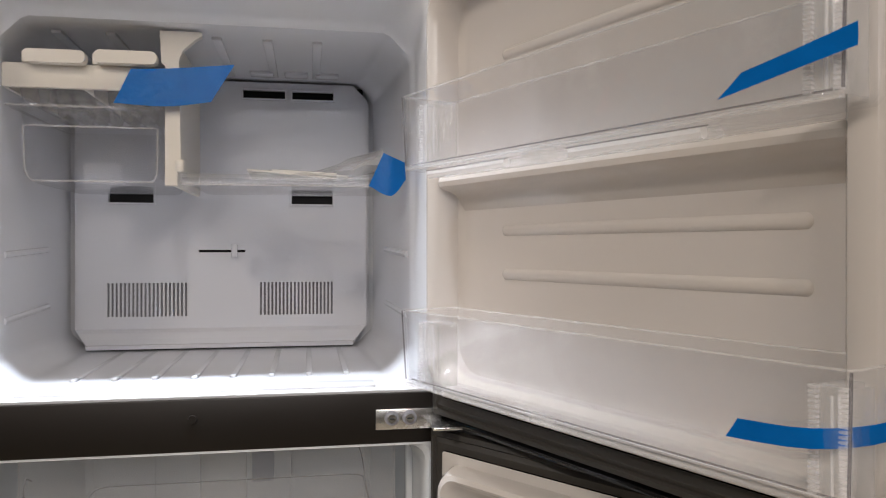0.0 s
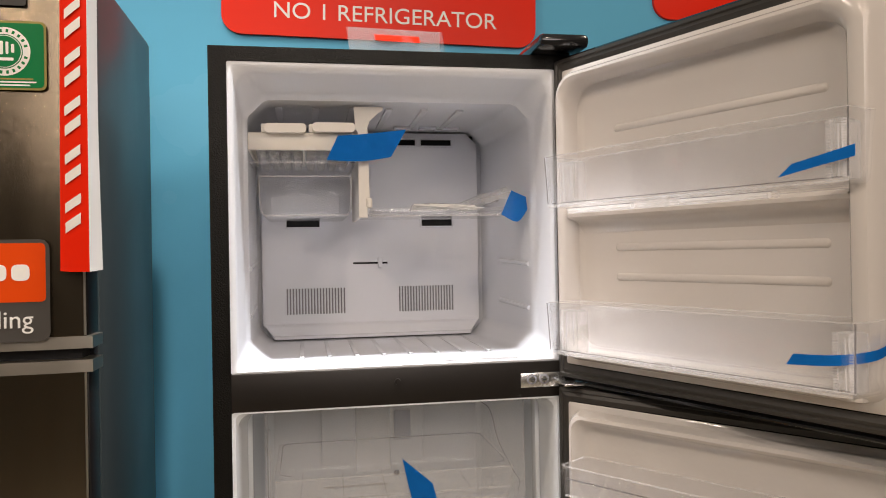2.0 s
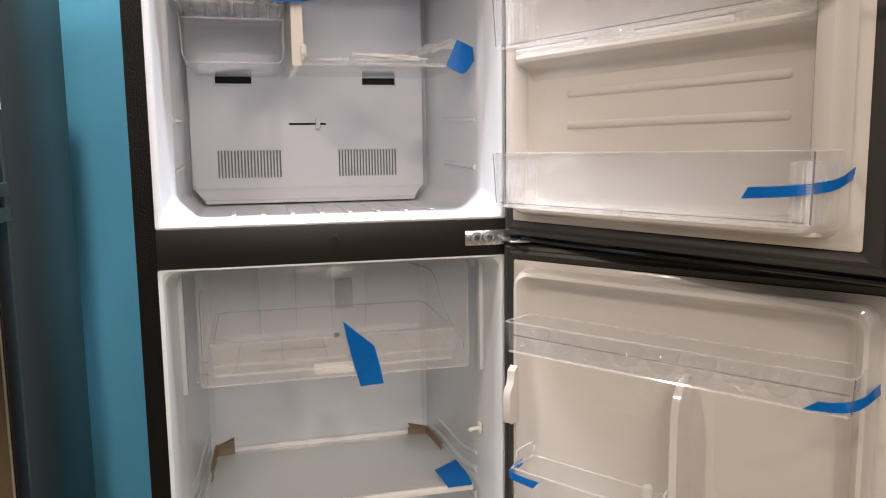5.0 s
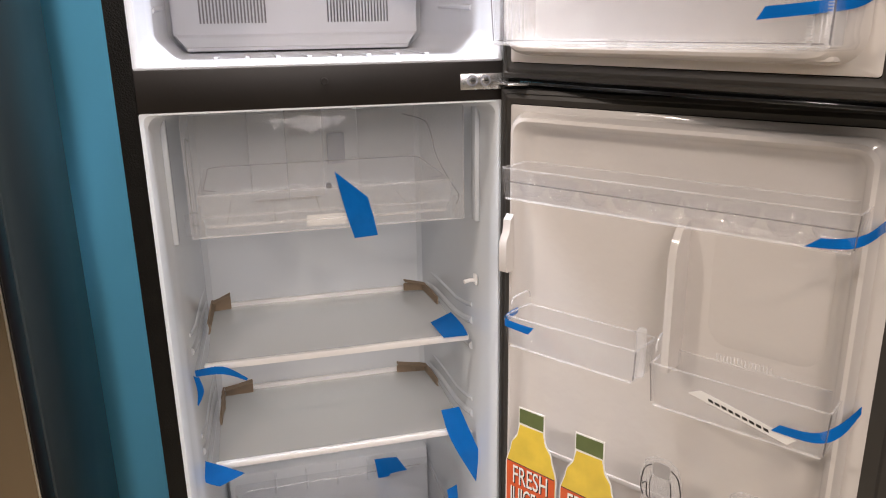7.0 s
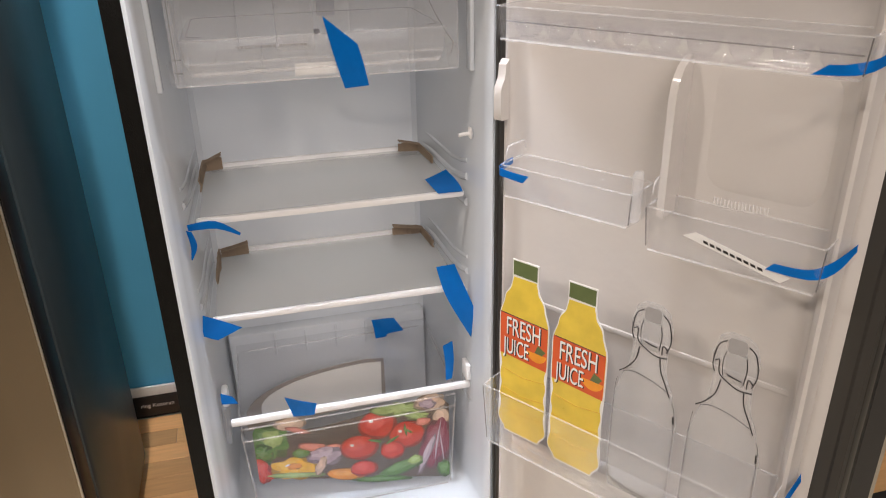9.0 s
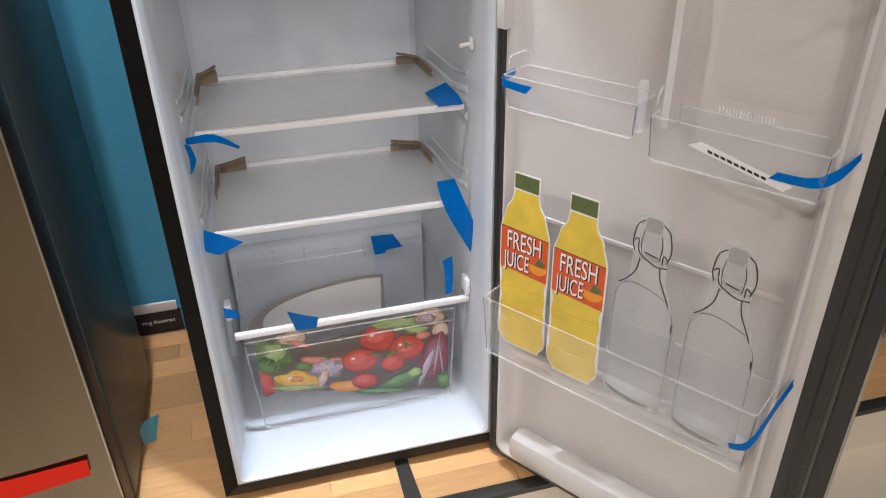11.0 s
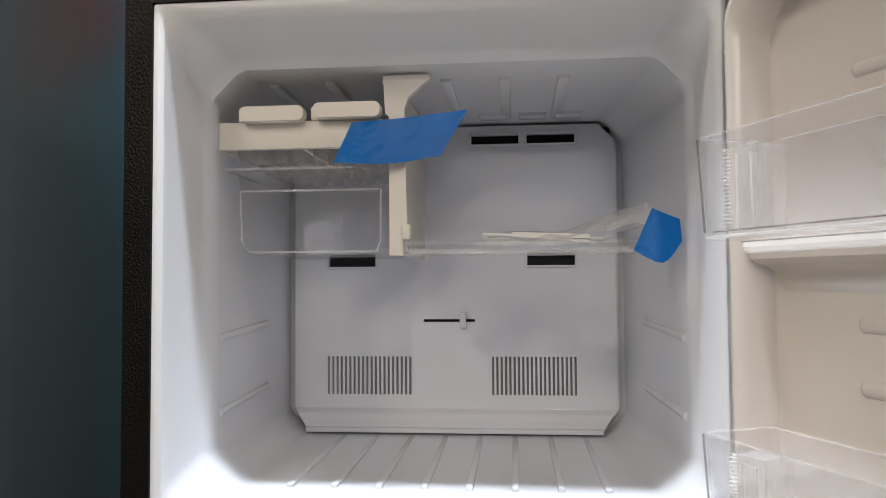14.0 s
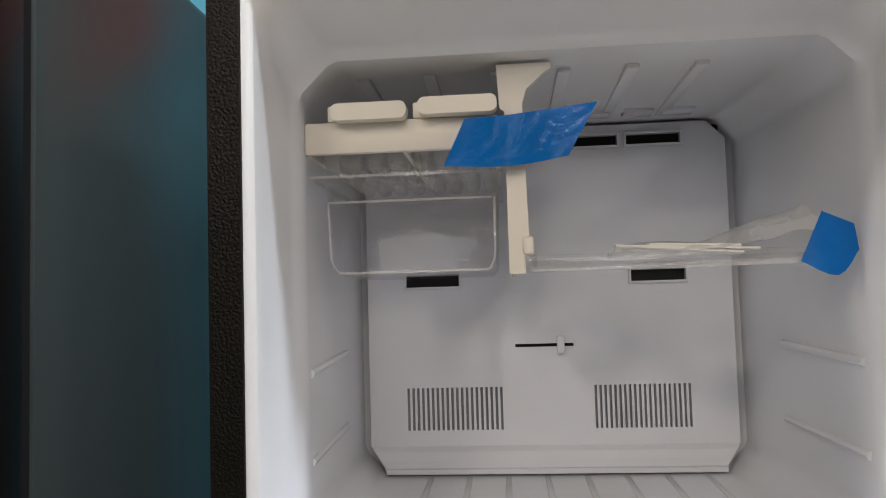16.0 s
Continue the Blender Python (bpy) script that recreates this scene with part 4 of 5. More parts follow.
lettering("cooling", 0.034, WHITE_INK, Matrix.Translation((-0.508, -0.0509, 1.277)) @ pose(0, 0, 0, 90), lab, align="RIGHT", label="white sticker lettering")
npart("logo_shape", band(-0.66, -0.558, 1.255, 1.30, -0.0498, 0.01), GREY_INK, "", lab)
seal = npart("round_sticker", band(-0.602, -0.487, 1.600, 1.694, -0.0492, 0.008), GOLD_INK, "green certification sticker with a white ring and gold border")
npart("sticker_field", band(-0.599, -0.490, 1.603, 1.691, -0.0496, 0.006), GREEN_INK, "", seal)


def disc(cx, cz, r, n=40):
    return [(cx + r * math.cos(2 * math.pi * k / n), cz + r * math.sin(2 * math.pi * k / n)) for k in range(n)]


for nm, r, y, mat in (("ring", 0.033, -0.0499, WHITE_INK), ("ring_core", 0.0235, -0.0502, GREEN_INK), ("ring", 0.0222, -0.0504, WHITE_INK), ("ring_core", 0.0212, -0.0506, GREEN_INK)):
    npart(nm, plate(disc(-0.540, 1.652, r), y, -0.0495), mat, "", seal)
for k in range(22):
    a = 2 * math.pi * k / 22
    if k % 11:
        own = box(-0.0016, 0.0016, -0.0503, -0.0499, -0.0022, 0.0022)
        own.transform(Matrix.Translation((-0.540 + 0.0283 * math.cos(a), 0, 1.652 + 0.0283 * math.sin(a))) @ Matrix.Rotation(math.pi / 2 - a, 4, "Y"))
        npart("text_bar", own, GREEN_INK, "", seal)
for k, (dx, w, h) in enumerate(((-0.010, 0.004, 0.018), (-0.003, 0.004, 0.022), (0.004, 0.0035, 0.020), (0.011, 0.004, 0.014))):
    npart("text_bar", band(-0.540 + dx - w / 2, -0.540 + dx + w / 2, 1.655 - h / 3, 1.655 + h / 2, -0.0509, 0.0012), WHITE_INK, "", seal)
npart("text_bar", band(-0.552, -0.528, 1.6395, 1.6435, -0.0509, 0.001), WHITE_INK, "", seal)
for k, w in enumerate((0.074, 0.09, 0.082)):
    npart("text_bar", band(-0.545 - w / 2, -0.545 + w / 2, 1.6055 + k * 0.0042, 1.6075 + k * 0.0042, -0.0499, 0.0005), GOLD_INK if k == 2 else WHITE_INK, "", seal)
strip_label = npart("black_sticker", band(-0.62, -0.512, 1.715, 1.78, -0.0495, 0.004), BLACK_INK, "black sticker strip with pale printing")
npart("text_bar", band(-0.60, -0.524, 1.726, 1.733, -0.0499, 0.001), WHITE_INK, "", strip_label)

banner = thing("paper_banner", "long red paper banner with white bars on the door edge", "banner", pose(-0.45, -0.052, 1.353))
BN = Matrix.Translation((0.45, 0.052, -1.353))


def bp(name, b, mat, label=""):
    o = part(name, b, mat, banner, label)
    o.matrix_parent_inverse = BN
    return o


bp("sheet", strip([(-0.466, -0.0575, 1.80), (-0.447, -0.074, 1.80), (-0.4245, -0.088, 1.80)], [(-0.471, -0.0575, 1.353), (-0.450, -0.074, 1.352), (-0.4258, -0.088, 1.352)], 0.0006), RED)
# the white margin is folded back towards the door
bp("margin", strip([(-0.4243, -0.0882, 1.80), (-0.4254, -0.0882, 1.57), (-0.4256, -0.0882, 1.352)], [(-0.4180, -0.062, 1.80), (-0.4190, -0.064, 1.57), (-0.4160, -0.062, 1.354)], 0.0006), PAPER, "white paper margin")


def bow_y(x):
    return -0.0592 - 0.0300 * (x + 0.471) / 0.0455 - 0.0022 * math.sin(math.pi * min(1, max(0, (x + 0.471) / 0.0455)))


# plain slanted white bars climb the banner in place of the printed mark
for k in range(5):
    for dz, tall in ((0.0, 0.014), (0.027, 0.013)):
        z, cx = 1.404 + k * 0.0655 + dz, -0.4490 + k * 0.0007
        top = [(cx - 0.012 + 0.006 * i, bow_y(cx - 0.012 + 0.006 * i), z + tall + 0.00325 * i) for i in range(5)]
        bp("logo_bar", strip(top, [(x, y, zz - tall) for x, y, zz in top], 0.0004), WHITE_INK)

red_tape = tagged(part("red_tape", strip([(-0.70, -0.050, 0.212), (-0.60, -0.051, 0.216), (-0.478, -0.0475, 0.224)], [(-0.70, -0.050, 0.165), (-0.60, -0.051, 0.172), (-0.480, -0.0475, 0.188)]), RED), "red tape strip stuck low on the bronze door", "tape")
tagged(part("pale_tape", strip([(-0.4405, 0.17, 0.075), (-0.432, 0.205, 0.07), (-0.41, 0.235, 0.055)], [(-0.4405, 0.175, 0.03), (-0.436, 0.2, 0.012), (-0.425, 0.215, 0.004)]), TAPE_PALE), "pale blue tape curling off the neighbouring refrigerator side", "tape")

# sign on the wall
sign = thing("wall_sign", "red wall sign with white lettering above the refrigerator", "sign", pose(0.05, 0.635, 1.88))
SG = Matrix.Translation((-0.05, -0.635, -1.88))
lean = Matrix.Translation((0.05, 0.0, 1.9)) @ Matrix.Rotation(radians(1.0), 4, "Y") @ Matrix.Translation((-0.05, 0, -1.9))
b = plate(rounded(-0.325, 0.425, 1.876, 2.20, 0.045, 8), 0.630, 0.639)
b.transform(lean)
o = part("board", b, RED, sign, "glossy red board")
o.matrix_parent_inverse = SG
for word, x in (("NO", -0.2099), ("1", -0.1052), ("REFRIGERATOR", -0.0619)):
    o = lettering(word, 0.0535, WHITE_INK, Matrix.Translation((x, 0.6292, 1.9175 - math.tan(radians(1.0)) * (x - 0.060))) @ pose(0, 0, 0, 90, 1.0), sign, align="LEFT", scale_x=1.04)
    o.matrix_parent_inverse = SG
sign2 = tagged(part("red_board", plate(rounded(0.74, 1.45, 1.955, 2.25, 0.045, 8), 0.630, 0.639), RED), "second red wall board", "sign")
wall = bpy.data.objects["wall_north"]
for i, (x, z, r) in enumerate(((-0.461, 1.711, 0.028), (-0.446, 1.505, 0.016), (-0.40, 1.69, 0.075), (-0.43, 1.74, 0.012), (-0.395, 1.62, 0.02), (-0.36, 1.76, 0.03))):
    part("printed_dot", plate([(x + r * math.cos(2 * math.pi * k / 28), z + r * math.sin(2 * math.pi * k / 28)) for k in range(28)], 0.63985 - i * 0.00003, 0.6401), BLUE_PALE, wall)
kick = thing("wall_label", "black wall label strip with pale printing near the floor", "label", pose(-0.43, 0.62, 0.0))
for nm, b, mat in (("plate", box(-0.52, -0.375, 0.618, 0.626, 0.0005, 0.062, 0.001), BLACK_INK), ("paper", box(-0.52, -0.382, 0.619, 0.627, 0.063, 0.088, 0.0008), PAPER)):
    o = part(nm, b, mat, kick)
    o.matrix_parent_inverse = Matrix.Translation((0.43, -0.62, 0))
o = lettering("ring Kotoran", 0.0155, PAPER, Matrix.Translation((-0.392, 0.6174, 0.030)) @ pose(0, 0, 0, 90), kick, align="RIGHT", label="white printed lettering")
o.matrix_parent_inverse = Matrix.Translation((0.43, -0.62, 0))

# card holder on the top
holder = thing("card_holder", "clear acrylic card holder standing on the refrigerator top", "card holder", pose(0.01, 0.07, TOPZ))
HO = Matrix.Translation((-0.01, -0.07, -TOPZ))
# the red strip paints the wall sign's reflection in the clear acrylic
for nm, b, mat in (("front", strip([(-0.073, 0.064, 1.737), (0.084, 0.064, 1.733)], [(-0.068, 0.048, TOPZ + 0.001), (0.089, 0.048, TOPZ + 0.001)], 0.002), CLEAR), ("back", strip([(-0.070, 0.067, 1.737), (0.081, 0.067, 1.733)], [(-0.066, 0.092, TOPZ + 0.001), (0.086, 0.092, TOPZ + 0.001)], 0.002), CLEAR_EDGE),
                   ("printing", strip([(-0.028, 0.0585, 1.724), (0.045, 0.0585, 1.722)], [(-0.026, 0.0560, 1.714), (0.046, 0.0560, 1.712)], 0.0004), RED)):
    o = part(nm, b, mat, holder)
    o.matrix_parent_inverse = HO

# ---- transport tape ----


def tape(label, a, b, mat=TAPE, m=None):
    o = part("blue_tape", strip(a, b), mat)
    if m is not None:
        o.matrix_world = m
    return tagged(o, label, "tape", "blue transport tapes")


def dtape(label, m, v, top, low):
    return tape(label, [(u, -vv, z) for (u, z), vv in zip(top, v)], [(u, -vv, z) for (u, z), vv in zip(low, v)], m=m)


tape("crinkled blue tape across the ice maker and bracket", [(-0.088, 0.0805, 1.563), (-0.045, 0.088, 1.567), (0.027, 0.099, 1.577)], [(-0.107, 0.0805, 1.523), (-0.05, 0.088, 1.522), (0.000, 0.094, 1.530)])
tape("curled blue tape on the freezer shelf end", [(0.207, 0.096, 1.474), (0.221, 0.097, 1.468), (0.234, 0.10, 1.463)], [(0.189, 0.098, 1.433), (0.216, 0.093, 1.420), (0.235, 0.096, 1.441)])
tape("blue tape on the chiller drawer front", [(0.010, 0.0895, 1.027), (0.022, 0.0875, 0.97), (0.036, 0.0885, 0.917)], [(0.060, 0.0895, 0.983), (0.068, 0.0875, 0.95), (0.074, 0.0885, 0.919)])
tape("blue tape at the glass shelf front corner", [(0.173, 0.150, 0.7305), (0.176, 0.11, 0.7305), (0.179, 0.078, 0.7295)], [(0.214, 0.160, 0.742), (0.222, 0.11, 0.735), (0.222, 0.078, 0.729)])
tape("loose blue tape curling from the shelf edge", [(-0.231, 0.086, 0.720), (-0.187, 0.080, 0.724), (-0.150, 0.072, 0.702)], [(-0.230, 0.084, 0.710), (-0.187, 0.079, 0.711), (-0.152, 0.072, 0.698)])
tape("loose blue tape hanging from the shelf edge", [(-0.2335, 0.083, 0.712), (-0.230, 0.082, 0.685), (-0.2325, 0.08, 0.662)], [(-0.225, 0.08, 0.710), (-0.220, 0.08, 0.685), (-0.2305, 0.08, 0.661)])
tape("wide blue tape from the shelf edge to the side wall", [(0.173, 0.082, 0.590), (0.190, 0.079, 0.528), (0.236, 0.078, 0.436)], [(0.206, 0.082, 0.592), (0.226, 0.079, 0.540), (0.239, 0.070, 0.505)])
tape("blue tape at the shelf's front corner", [(-0.231, 0.082, 0.557), (-0.205, 0.0800, 0.545), (-0.170, 0.0785, 0.526)], [(-0.236, 0.082, 0.518), (-0.224, 0.0800, 0.512), (-0.212, 0.0785, 0.508)])
tape("blue tape on the crisper cover's rear", [(0.081, 0.30, 0.374), (0.105, 0.295, 0.377), (0.127, 0.29, 0.378)], [(0.090, 0.302, 0.328), (0.118, 0.29, 0.342), (0.146, 0.28, 0.350)])
tape("blue tape tail behind the crisper cover", [(0.083, 0.303, 0.368), (0.088, 0.303, 0.326)], [(0.115, 0.30, 0.352), (0.112, 0.302, 0.328)])
tape("blue tape folded over the crisper trim", [(-0.116, 0.076, 0.372), (-0.087, 0.079, 0.356), (-0.060, 0.0825, 0.343)], [(-0.104, 0.0825, 0.322), (-0.085, 0.0825, 0.320), (-0.066, 0.0825, 0.319)])
tape("blue tape beside the crisper cover", [(0.186, 0.10, 0.413), (0.190, 0.099, 0.375), (0.190, 0.098, 0.336)], [(0.205, 0.10, 0.421), (0.207, 0.099, 0.380), (0.203, 0.098, 0.338)])
tape("short blue tape at the crisper's end bracket", [(-0.224, 0.075, 0.402), (-0.204, 0.075, 0.392)], [(-0.224, 0.074, 0.380), (-0.196, 0.074, 0.376)])
dtape("slanted blue tape on the freezer basket", FD, (0.076, 0.0755, 0.076), [(0.429, 1.456), (0.46, 1.462), (0.4955, 1.469)], [(0.413, 1.443), (0.455, 1.4505), (0.4955, 1.457)])
dtape("blue tape from the freezer basket to the liner", FD, (0.0765, 0.0765, 0.045, 0.010), [(0.427, 1.257), (0.472, 1.260), (0.498, 1.265), (0.500, 1.276)], [(0.419, 1.245), (0.471, 1.249), (0.496, 1.254), (0.498, 1.264)])
dtape("blue tape from the egg basket to the liner", RD, (0.0755, 0.0755, 0.06, 0.013), [(0.455, 1.023), (0.473, 1.025), (0.494, 1.030), (0.502, 1.036)], [(0.439, 1.011), (0.476, 1.014), (0.494, 1.018), (0.503, 1.024)])
dtape("blue tape holding the price strip basket", RD, (0.0705, 0.0705, 0.05, 0.012), [(0.436, 0.792), (0.473, 0.795), (0.493, 0.803), (0.507, 0.815)], [(0.427, 0.782), (0.476, 0.783), (0.497, 0.790), (0.5075, 0.806)])
dtape("blue tape wrapped round the short basket", RD, (0.03, 0.068, 0.0725, 0.0725), [(0.036, 0.832), (0.039, 0.829), (0.060, 0.826), (0.094, 0.825)], [(0.036, 0.822), (0.039, 0.817), (0.060, 0.815), (0.084, 0.813)])
dtape("blue tape from the bottle basket to the liner", RD, (0.0965, 0.094, 0.05, 0.012), [(0.458, 0.396), (0.484, 0.414), (0.496, 0.455), (0.503, 0.478)], [(0.462, 0.388), (0.487, 0.402), (0.498, 0.443), (0.505, 0.466)])


# ---- cardboard corner protectors ----
def protector(label, a, b, c, tall=0.014):
    """Two folded flaps: along the side a-b and along the back b-c, standing on a shelf."""
    t = thing("corner_protector", label, "protector", pose(*b), "cardboard corner protectors")
    back = Matrix.Translation([-k for k in b])
    up = Vector((0, 0, tall))
    for p, q in ((a, b), (b, c)):
        p, q = Vector(p), Vector(q)
        o = part("flap", strip([p + up, (p + q) / 2 + up * 1.2, q + up * 1.1], [p, (p + q) / 2, q], 0.003), CARDBOARD, t)
        o.matrix_parent_inverse = back
    o = part("fold", strip([Vector(b) + up, Vector(c) + up * 1.6], [Vector(b) + up + Vector((0, -0.02, 0.002)), Vector(c) + up * 1.4 + Vector((0, -0.018, 0.004))], 0.002), CARDBOARD, t)
    o.matrix_parent_inverse = back


protector("brown cardboard corner protector on the glass shelf", (-0.212, 0.225, 0.7235), (-0.208, 0.340, 0.7235), (-0.176, 0.338, 0.7260), 0.021)
protector("brown cardboard corner protector on the glass shelf", (0.214, 0.255, 0.7235), (0.206, 0.345, 0.7235), (0.165, 0.352, 0.7235))
protector("brown cardboard corner protector on the glass shelf", (-0.208, 0.225, 0.5425), (-0.204, 0.340, 0.5425), (-0.150, 0.330, 0.5490), 0.018)
protector("brown cardboard corner protector on the glass shelf", (0.214, 0.265, 0.5425), (0.206, 0.345, 0.5425), (0.145, 0.352, 0.5425))


# ---- printed bottle cutouts in the door basket ----
YELLOW = material("yellow_juice_print", (0.74, 0.54, 0.06), 0.30, vary=0.28, vary_scale=25)
YELLOW_DARK = material("deep_yellow_print", (0.62, 0.33, 0.01), 0.35, vary=0.1, vary_scale=30)
LABEL_ORANGE = material("orange_label_print", (0.68, 0.10, 0.02), 0.35, vary=0.15, vary_scale=20)
CAP_GREEN = material("green_cap_print", (0.11, 0.145, 0.05), 0.4, vary=0.2, vary_scale=60)
FRUIT = material("orange_slice_print", (0.85, 0.32, 0.02), 0.4, vary=0.2, vary_scale=60)
GLASS_PRINT = clear("glass_bottle_print", (0.87, 0.87, 0.875), 0.3, 0.2, ior=1.3)
GREY_PRINT = material("grey_cork_print", (0.36, 0.35, 0.35), 0.5, vary=0.15, vary_scale=50)


def profile(rows, cu, z0):
    return [(cu + w, z0 + z) for w, z in rows] + [(cu - w, z0 + z) for w, z in reversed(rows)]


def cutout(label, m, v, cu, z0):
    t = thing("bottle_cutout", label, "cutout", m @ pose(cu, -v, z0))
    back = Matrix.Translation((-cu, v, -z0))

    def put(name, b, mat, lab="", parent=None):
        o = part(name, b, mat, parent or t, lab, False)
        if parent is None:
            o.matrix_parent_inverse = back
        return o
    return t, put, back


def smooth_rows(rows, n=4):
    out = []
    for (w0, z0), (w1, z1) in zip(rows, rows[1:]):
        for i in range(n):
            s = i / n
            k = s * s * (3 - 2 * s)
            out.append((w0 + (w1 - w0) * k, z0 + (z1 - z0) * s))
    return out + [rows[-1]]


def juice(m, v, cu, z0, label):
    t, put, back = cutout(label, m, v, cu, z0)
    w = 0.047
    outer = smooth_rows([(w - 0.013, 0.0), (w + 0.0008, 0.025), (w - 0.0015, 0.11), (w, 0.16), (w, 0.225), (w - 0.0095, 0.262), (0.025, 0.288), (0.0235, 0.300), (0.0235, 0.330)])
    inner = smooth_rows([(w - 0.014, 0.003), (w - 0.0005, 0.027), (w - 0.005, 0.055), (w - 0.003, 0.075), (w - 0.006, 0.095), (w - 0.003, 0.115), (w - 0.006, 0.135), (w - 0.002, 0.16), (w - 0.002, 0.225), (w - 0.011, 0.262), (0.024, 0.284), (0.021, 0.300)])
    y = -v
    put("backing", plate(profile(outer, cu, z0), y, y - 0.0014), PAPER, "white cut-out card")
    put("juice", plate(profile(inner, cu, z0), y - 0.0014, y - 0.0018), YELLOW, "yellow juice print")
    for dz in (0.05, 0.088, 0.126):
        put("print_line", rod([(cu - w + 0.006, y - 0.0018, z0 + dz), (cu, y - 0.0018, z0 + dz - 0.006), (cu + w - 0.006, y - 0.0018, z0 + dz)], 0.0006, 5), YELLOW_DARK)
    lab = put("label", plate([(cu - w + 0.0025, z0 + 0.155), (cu + w - 0.0025, z0 + 0.150), (cu + w - 0.0025, z0 + 0.228), (cu - w + 0.0025, z0 + 0.232)], y - 0.0018, y - 0.0022), LABEL_ORANGE, "orange printed label")
    put("print_line", rod([(cu - w + 0.003, y - 0.0022, z0 + 0.2315), (cu + w - 0.003, y - 0.0022, z0 + 0.2275)], 0.0007, 5), BLACK_INK)
    slice_ = [(cu + 0.026 + 0.018 * math.cos(math.pi * (1 + k / 16)), z0 + 0.177 + 0.016 * math.sin(math.pi * (1 + k / 16))) for k in range(17)]
    put("orange_slice", plate(slice_, y - 0.0022, y - 0.0025), FRUIT)
    put("leaf", plate([(cu + 0.022, z0 + 0.178), (cu + 0.036, z0 + 0.177), (cu + 0.042, z0 + 0.185), (cu + 0.028, z0 + 0.193)], y - 0.0022, y - 0.0026), CAP_GREEN)
    for word, size, z, x, sx in (("FRESH", 0.046, 0.1945, 0.0, 0.53), ("JUICE", 0.042, 0.1590, -0.013, 0.48)):
        for dx, dy, mat in ((0.0018, 0.0026, BLACK_INK), (0, 0.0030, WHITE_INK)):
            o = lettering(word, size, mat, Matrix.Translation((cu + x + dx, y - dy, z0 + z - dx * 0.6)) @ pose(0, 0, 0, 90), t, scale_x=sx, thick=0.0002)
            o.matrix_parent_inverse = back
    put("cap", plate([(cu - 0.0218, z0 + 0.304), (cu + 0.0218, z0 + 0.3025), (cu + 0.0218, z0 + 0.3275), (cu - 0.0218, z0 + 0.328)], y - 0.0014, y - 0.0018), CAP_GREEN, "dark green cap print")
    return t


def swing_bottle(m, v, cu, z0, label):
    t, put, back = cutout(label, m, v, cu, z0)
    w = 0.046
    outer = smooth_rows([(w - 0.002, 0.0), (w + 0.003, 0.02), (w + 0.003, 0.16), (w - 0.006, 0.20), (0.027, 0.235), (0.026, 0.26), (0.030, 0.30), (0.024, 0.325), (0.012, 0.335)])
    y = -v
    put("backing", plate(profile(outer, cu, z0), y, y - 0.0014), GLASS_PRINT, "translucent card printed as a clear bottle")
    put("cork", plate(rounded(cu - 0.012, cu + 0.012, z0 + 0.306, z0 + 0.328, 0.005, 4), y - 0.0014, y - 0.0018), GREY_PRINT)
    put("neck", plate([(cu - 0.013, z0 + 0.262), (cu + 0.013, z0 + 0.262), (cu + 0.0135, z0 + 0.308), (cu - 0.0135, z0 + 0.308)], y - 0.0014, y - 0.0017), GLASS_PRINT)

    def line(pts, r=0.0009):
        put("printed_line", rod([(cu + a, y - 0.0018, z0 + b) for a, b in pts], r, 6, soften=True), BLACK_INK)
    line([(-0.014, 0.322), (-0.024, 0.312), (-0.028, 0.285), (-0.024, 0.272)], 0.0008)
    line([(0.014, 0.322), (0.024, 0.312), (0.029, 0.285), (0.024, 0.266)], 0.0008)
    line([(-0.026, 0.288), (-0.020, 0.291), (-0.018, 0.272), (-0.005, 0.262), (0.01, 0.256), (0.026, 0.258)], 0.0008)
    line([(0.026, 0.27), (0.019, 0.276), (0.018, 0.262)], 0.0008)
    line([(-0.015, 0.262), (-0.019, 0.240), (-0.031, 0.222), (-0.042, 0.212)], 0.0009)
    line([(-0.013, 0.306), (-0.0155, 0.290), (-0.0135, 0.270)], 0.0005)
    line([(0.013, 0.304), (0.0155, 0.288), (0.0135, 0.266)], 0.0007)
    line([(-0.008, 0.2735), (0.002, 0.271), (0.010, 0.270)], 0.0009)
    line([(0.016, 0.256), (0.019, 0.236), (0.030, 0.212), (0.036, 0.198)], 0.0008)
    line([(-0.036, 0.214), (-0.018, 0.219), (0.010, 0.214), (0.031, 0.206)], 0.0004)
    line([(-0.044, 0.20), (-0.0465, 0.17), (-0.0465, 0.04), (-0.044, 0.02)], 0.0003)
    line([(0.040, 0.19), (0.0465, 0.165), (0.0465, 0.04), (0.044, 0.015)], 0.0003)
    line([(0.0445, 0.17), (0.0455, 0.158)], 0.0010)
    line([(-0.045, 0.018), (-0.02, 0.010), (0.012, 0.007), (0.028, 0.007)], 0.0009)
    line([(-0.04, 0.012), (-0.016, 0.005), (0.01, 0.003)], 0.0007)
    return t


juice(RD, 0.052, 0.081, 0.350, "flat printed orange juice bottle cut-out in the door basket")
juice(RD, 0.062, 0.187, 0.350, "flat printed orange juice bottle cut-out in the door basket")
swing_bottle(RD, 0.058, 0.294, 0.350, "flat printed clear swing-top bottle cut-out in the basket")
swing_bottle(RD, 0.066, 0.412, 0.350, "flat printed clear swing-top bottle cut-out in the basket")

# price strip in the basket, lying slanted; writing becomes bars
ps = thing("price_strip", "slanted white paper price strip with unreadable printing", "paper", RD @ pose(0.39, -0.0685, 0.788))
o = part("paper", plate([(-0.066, 0.009), (-0.050, 0.017), (0.066, -0.010), (0.056, -0.019)], 0, -0.0006), PAPER, ps, smooth=False)
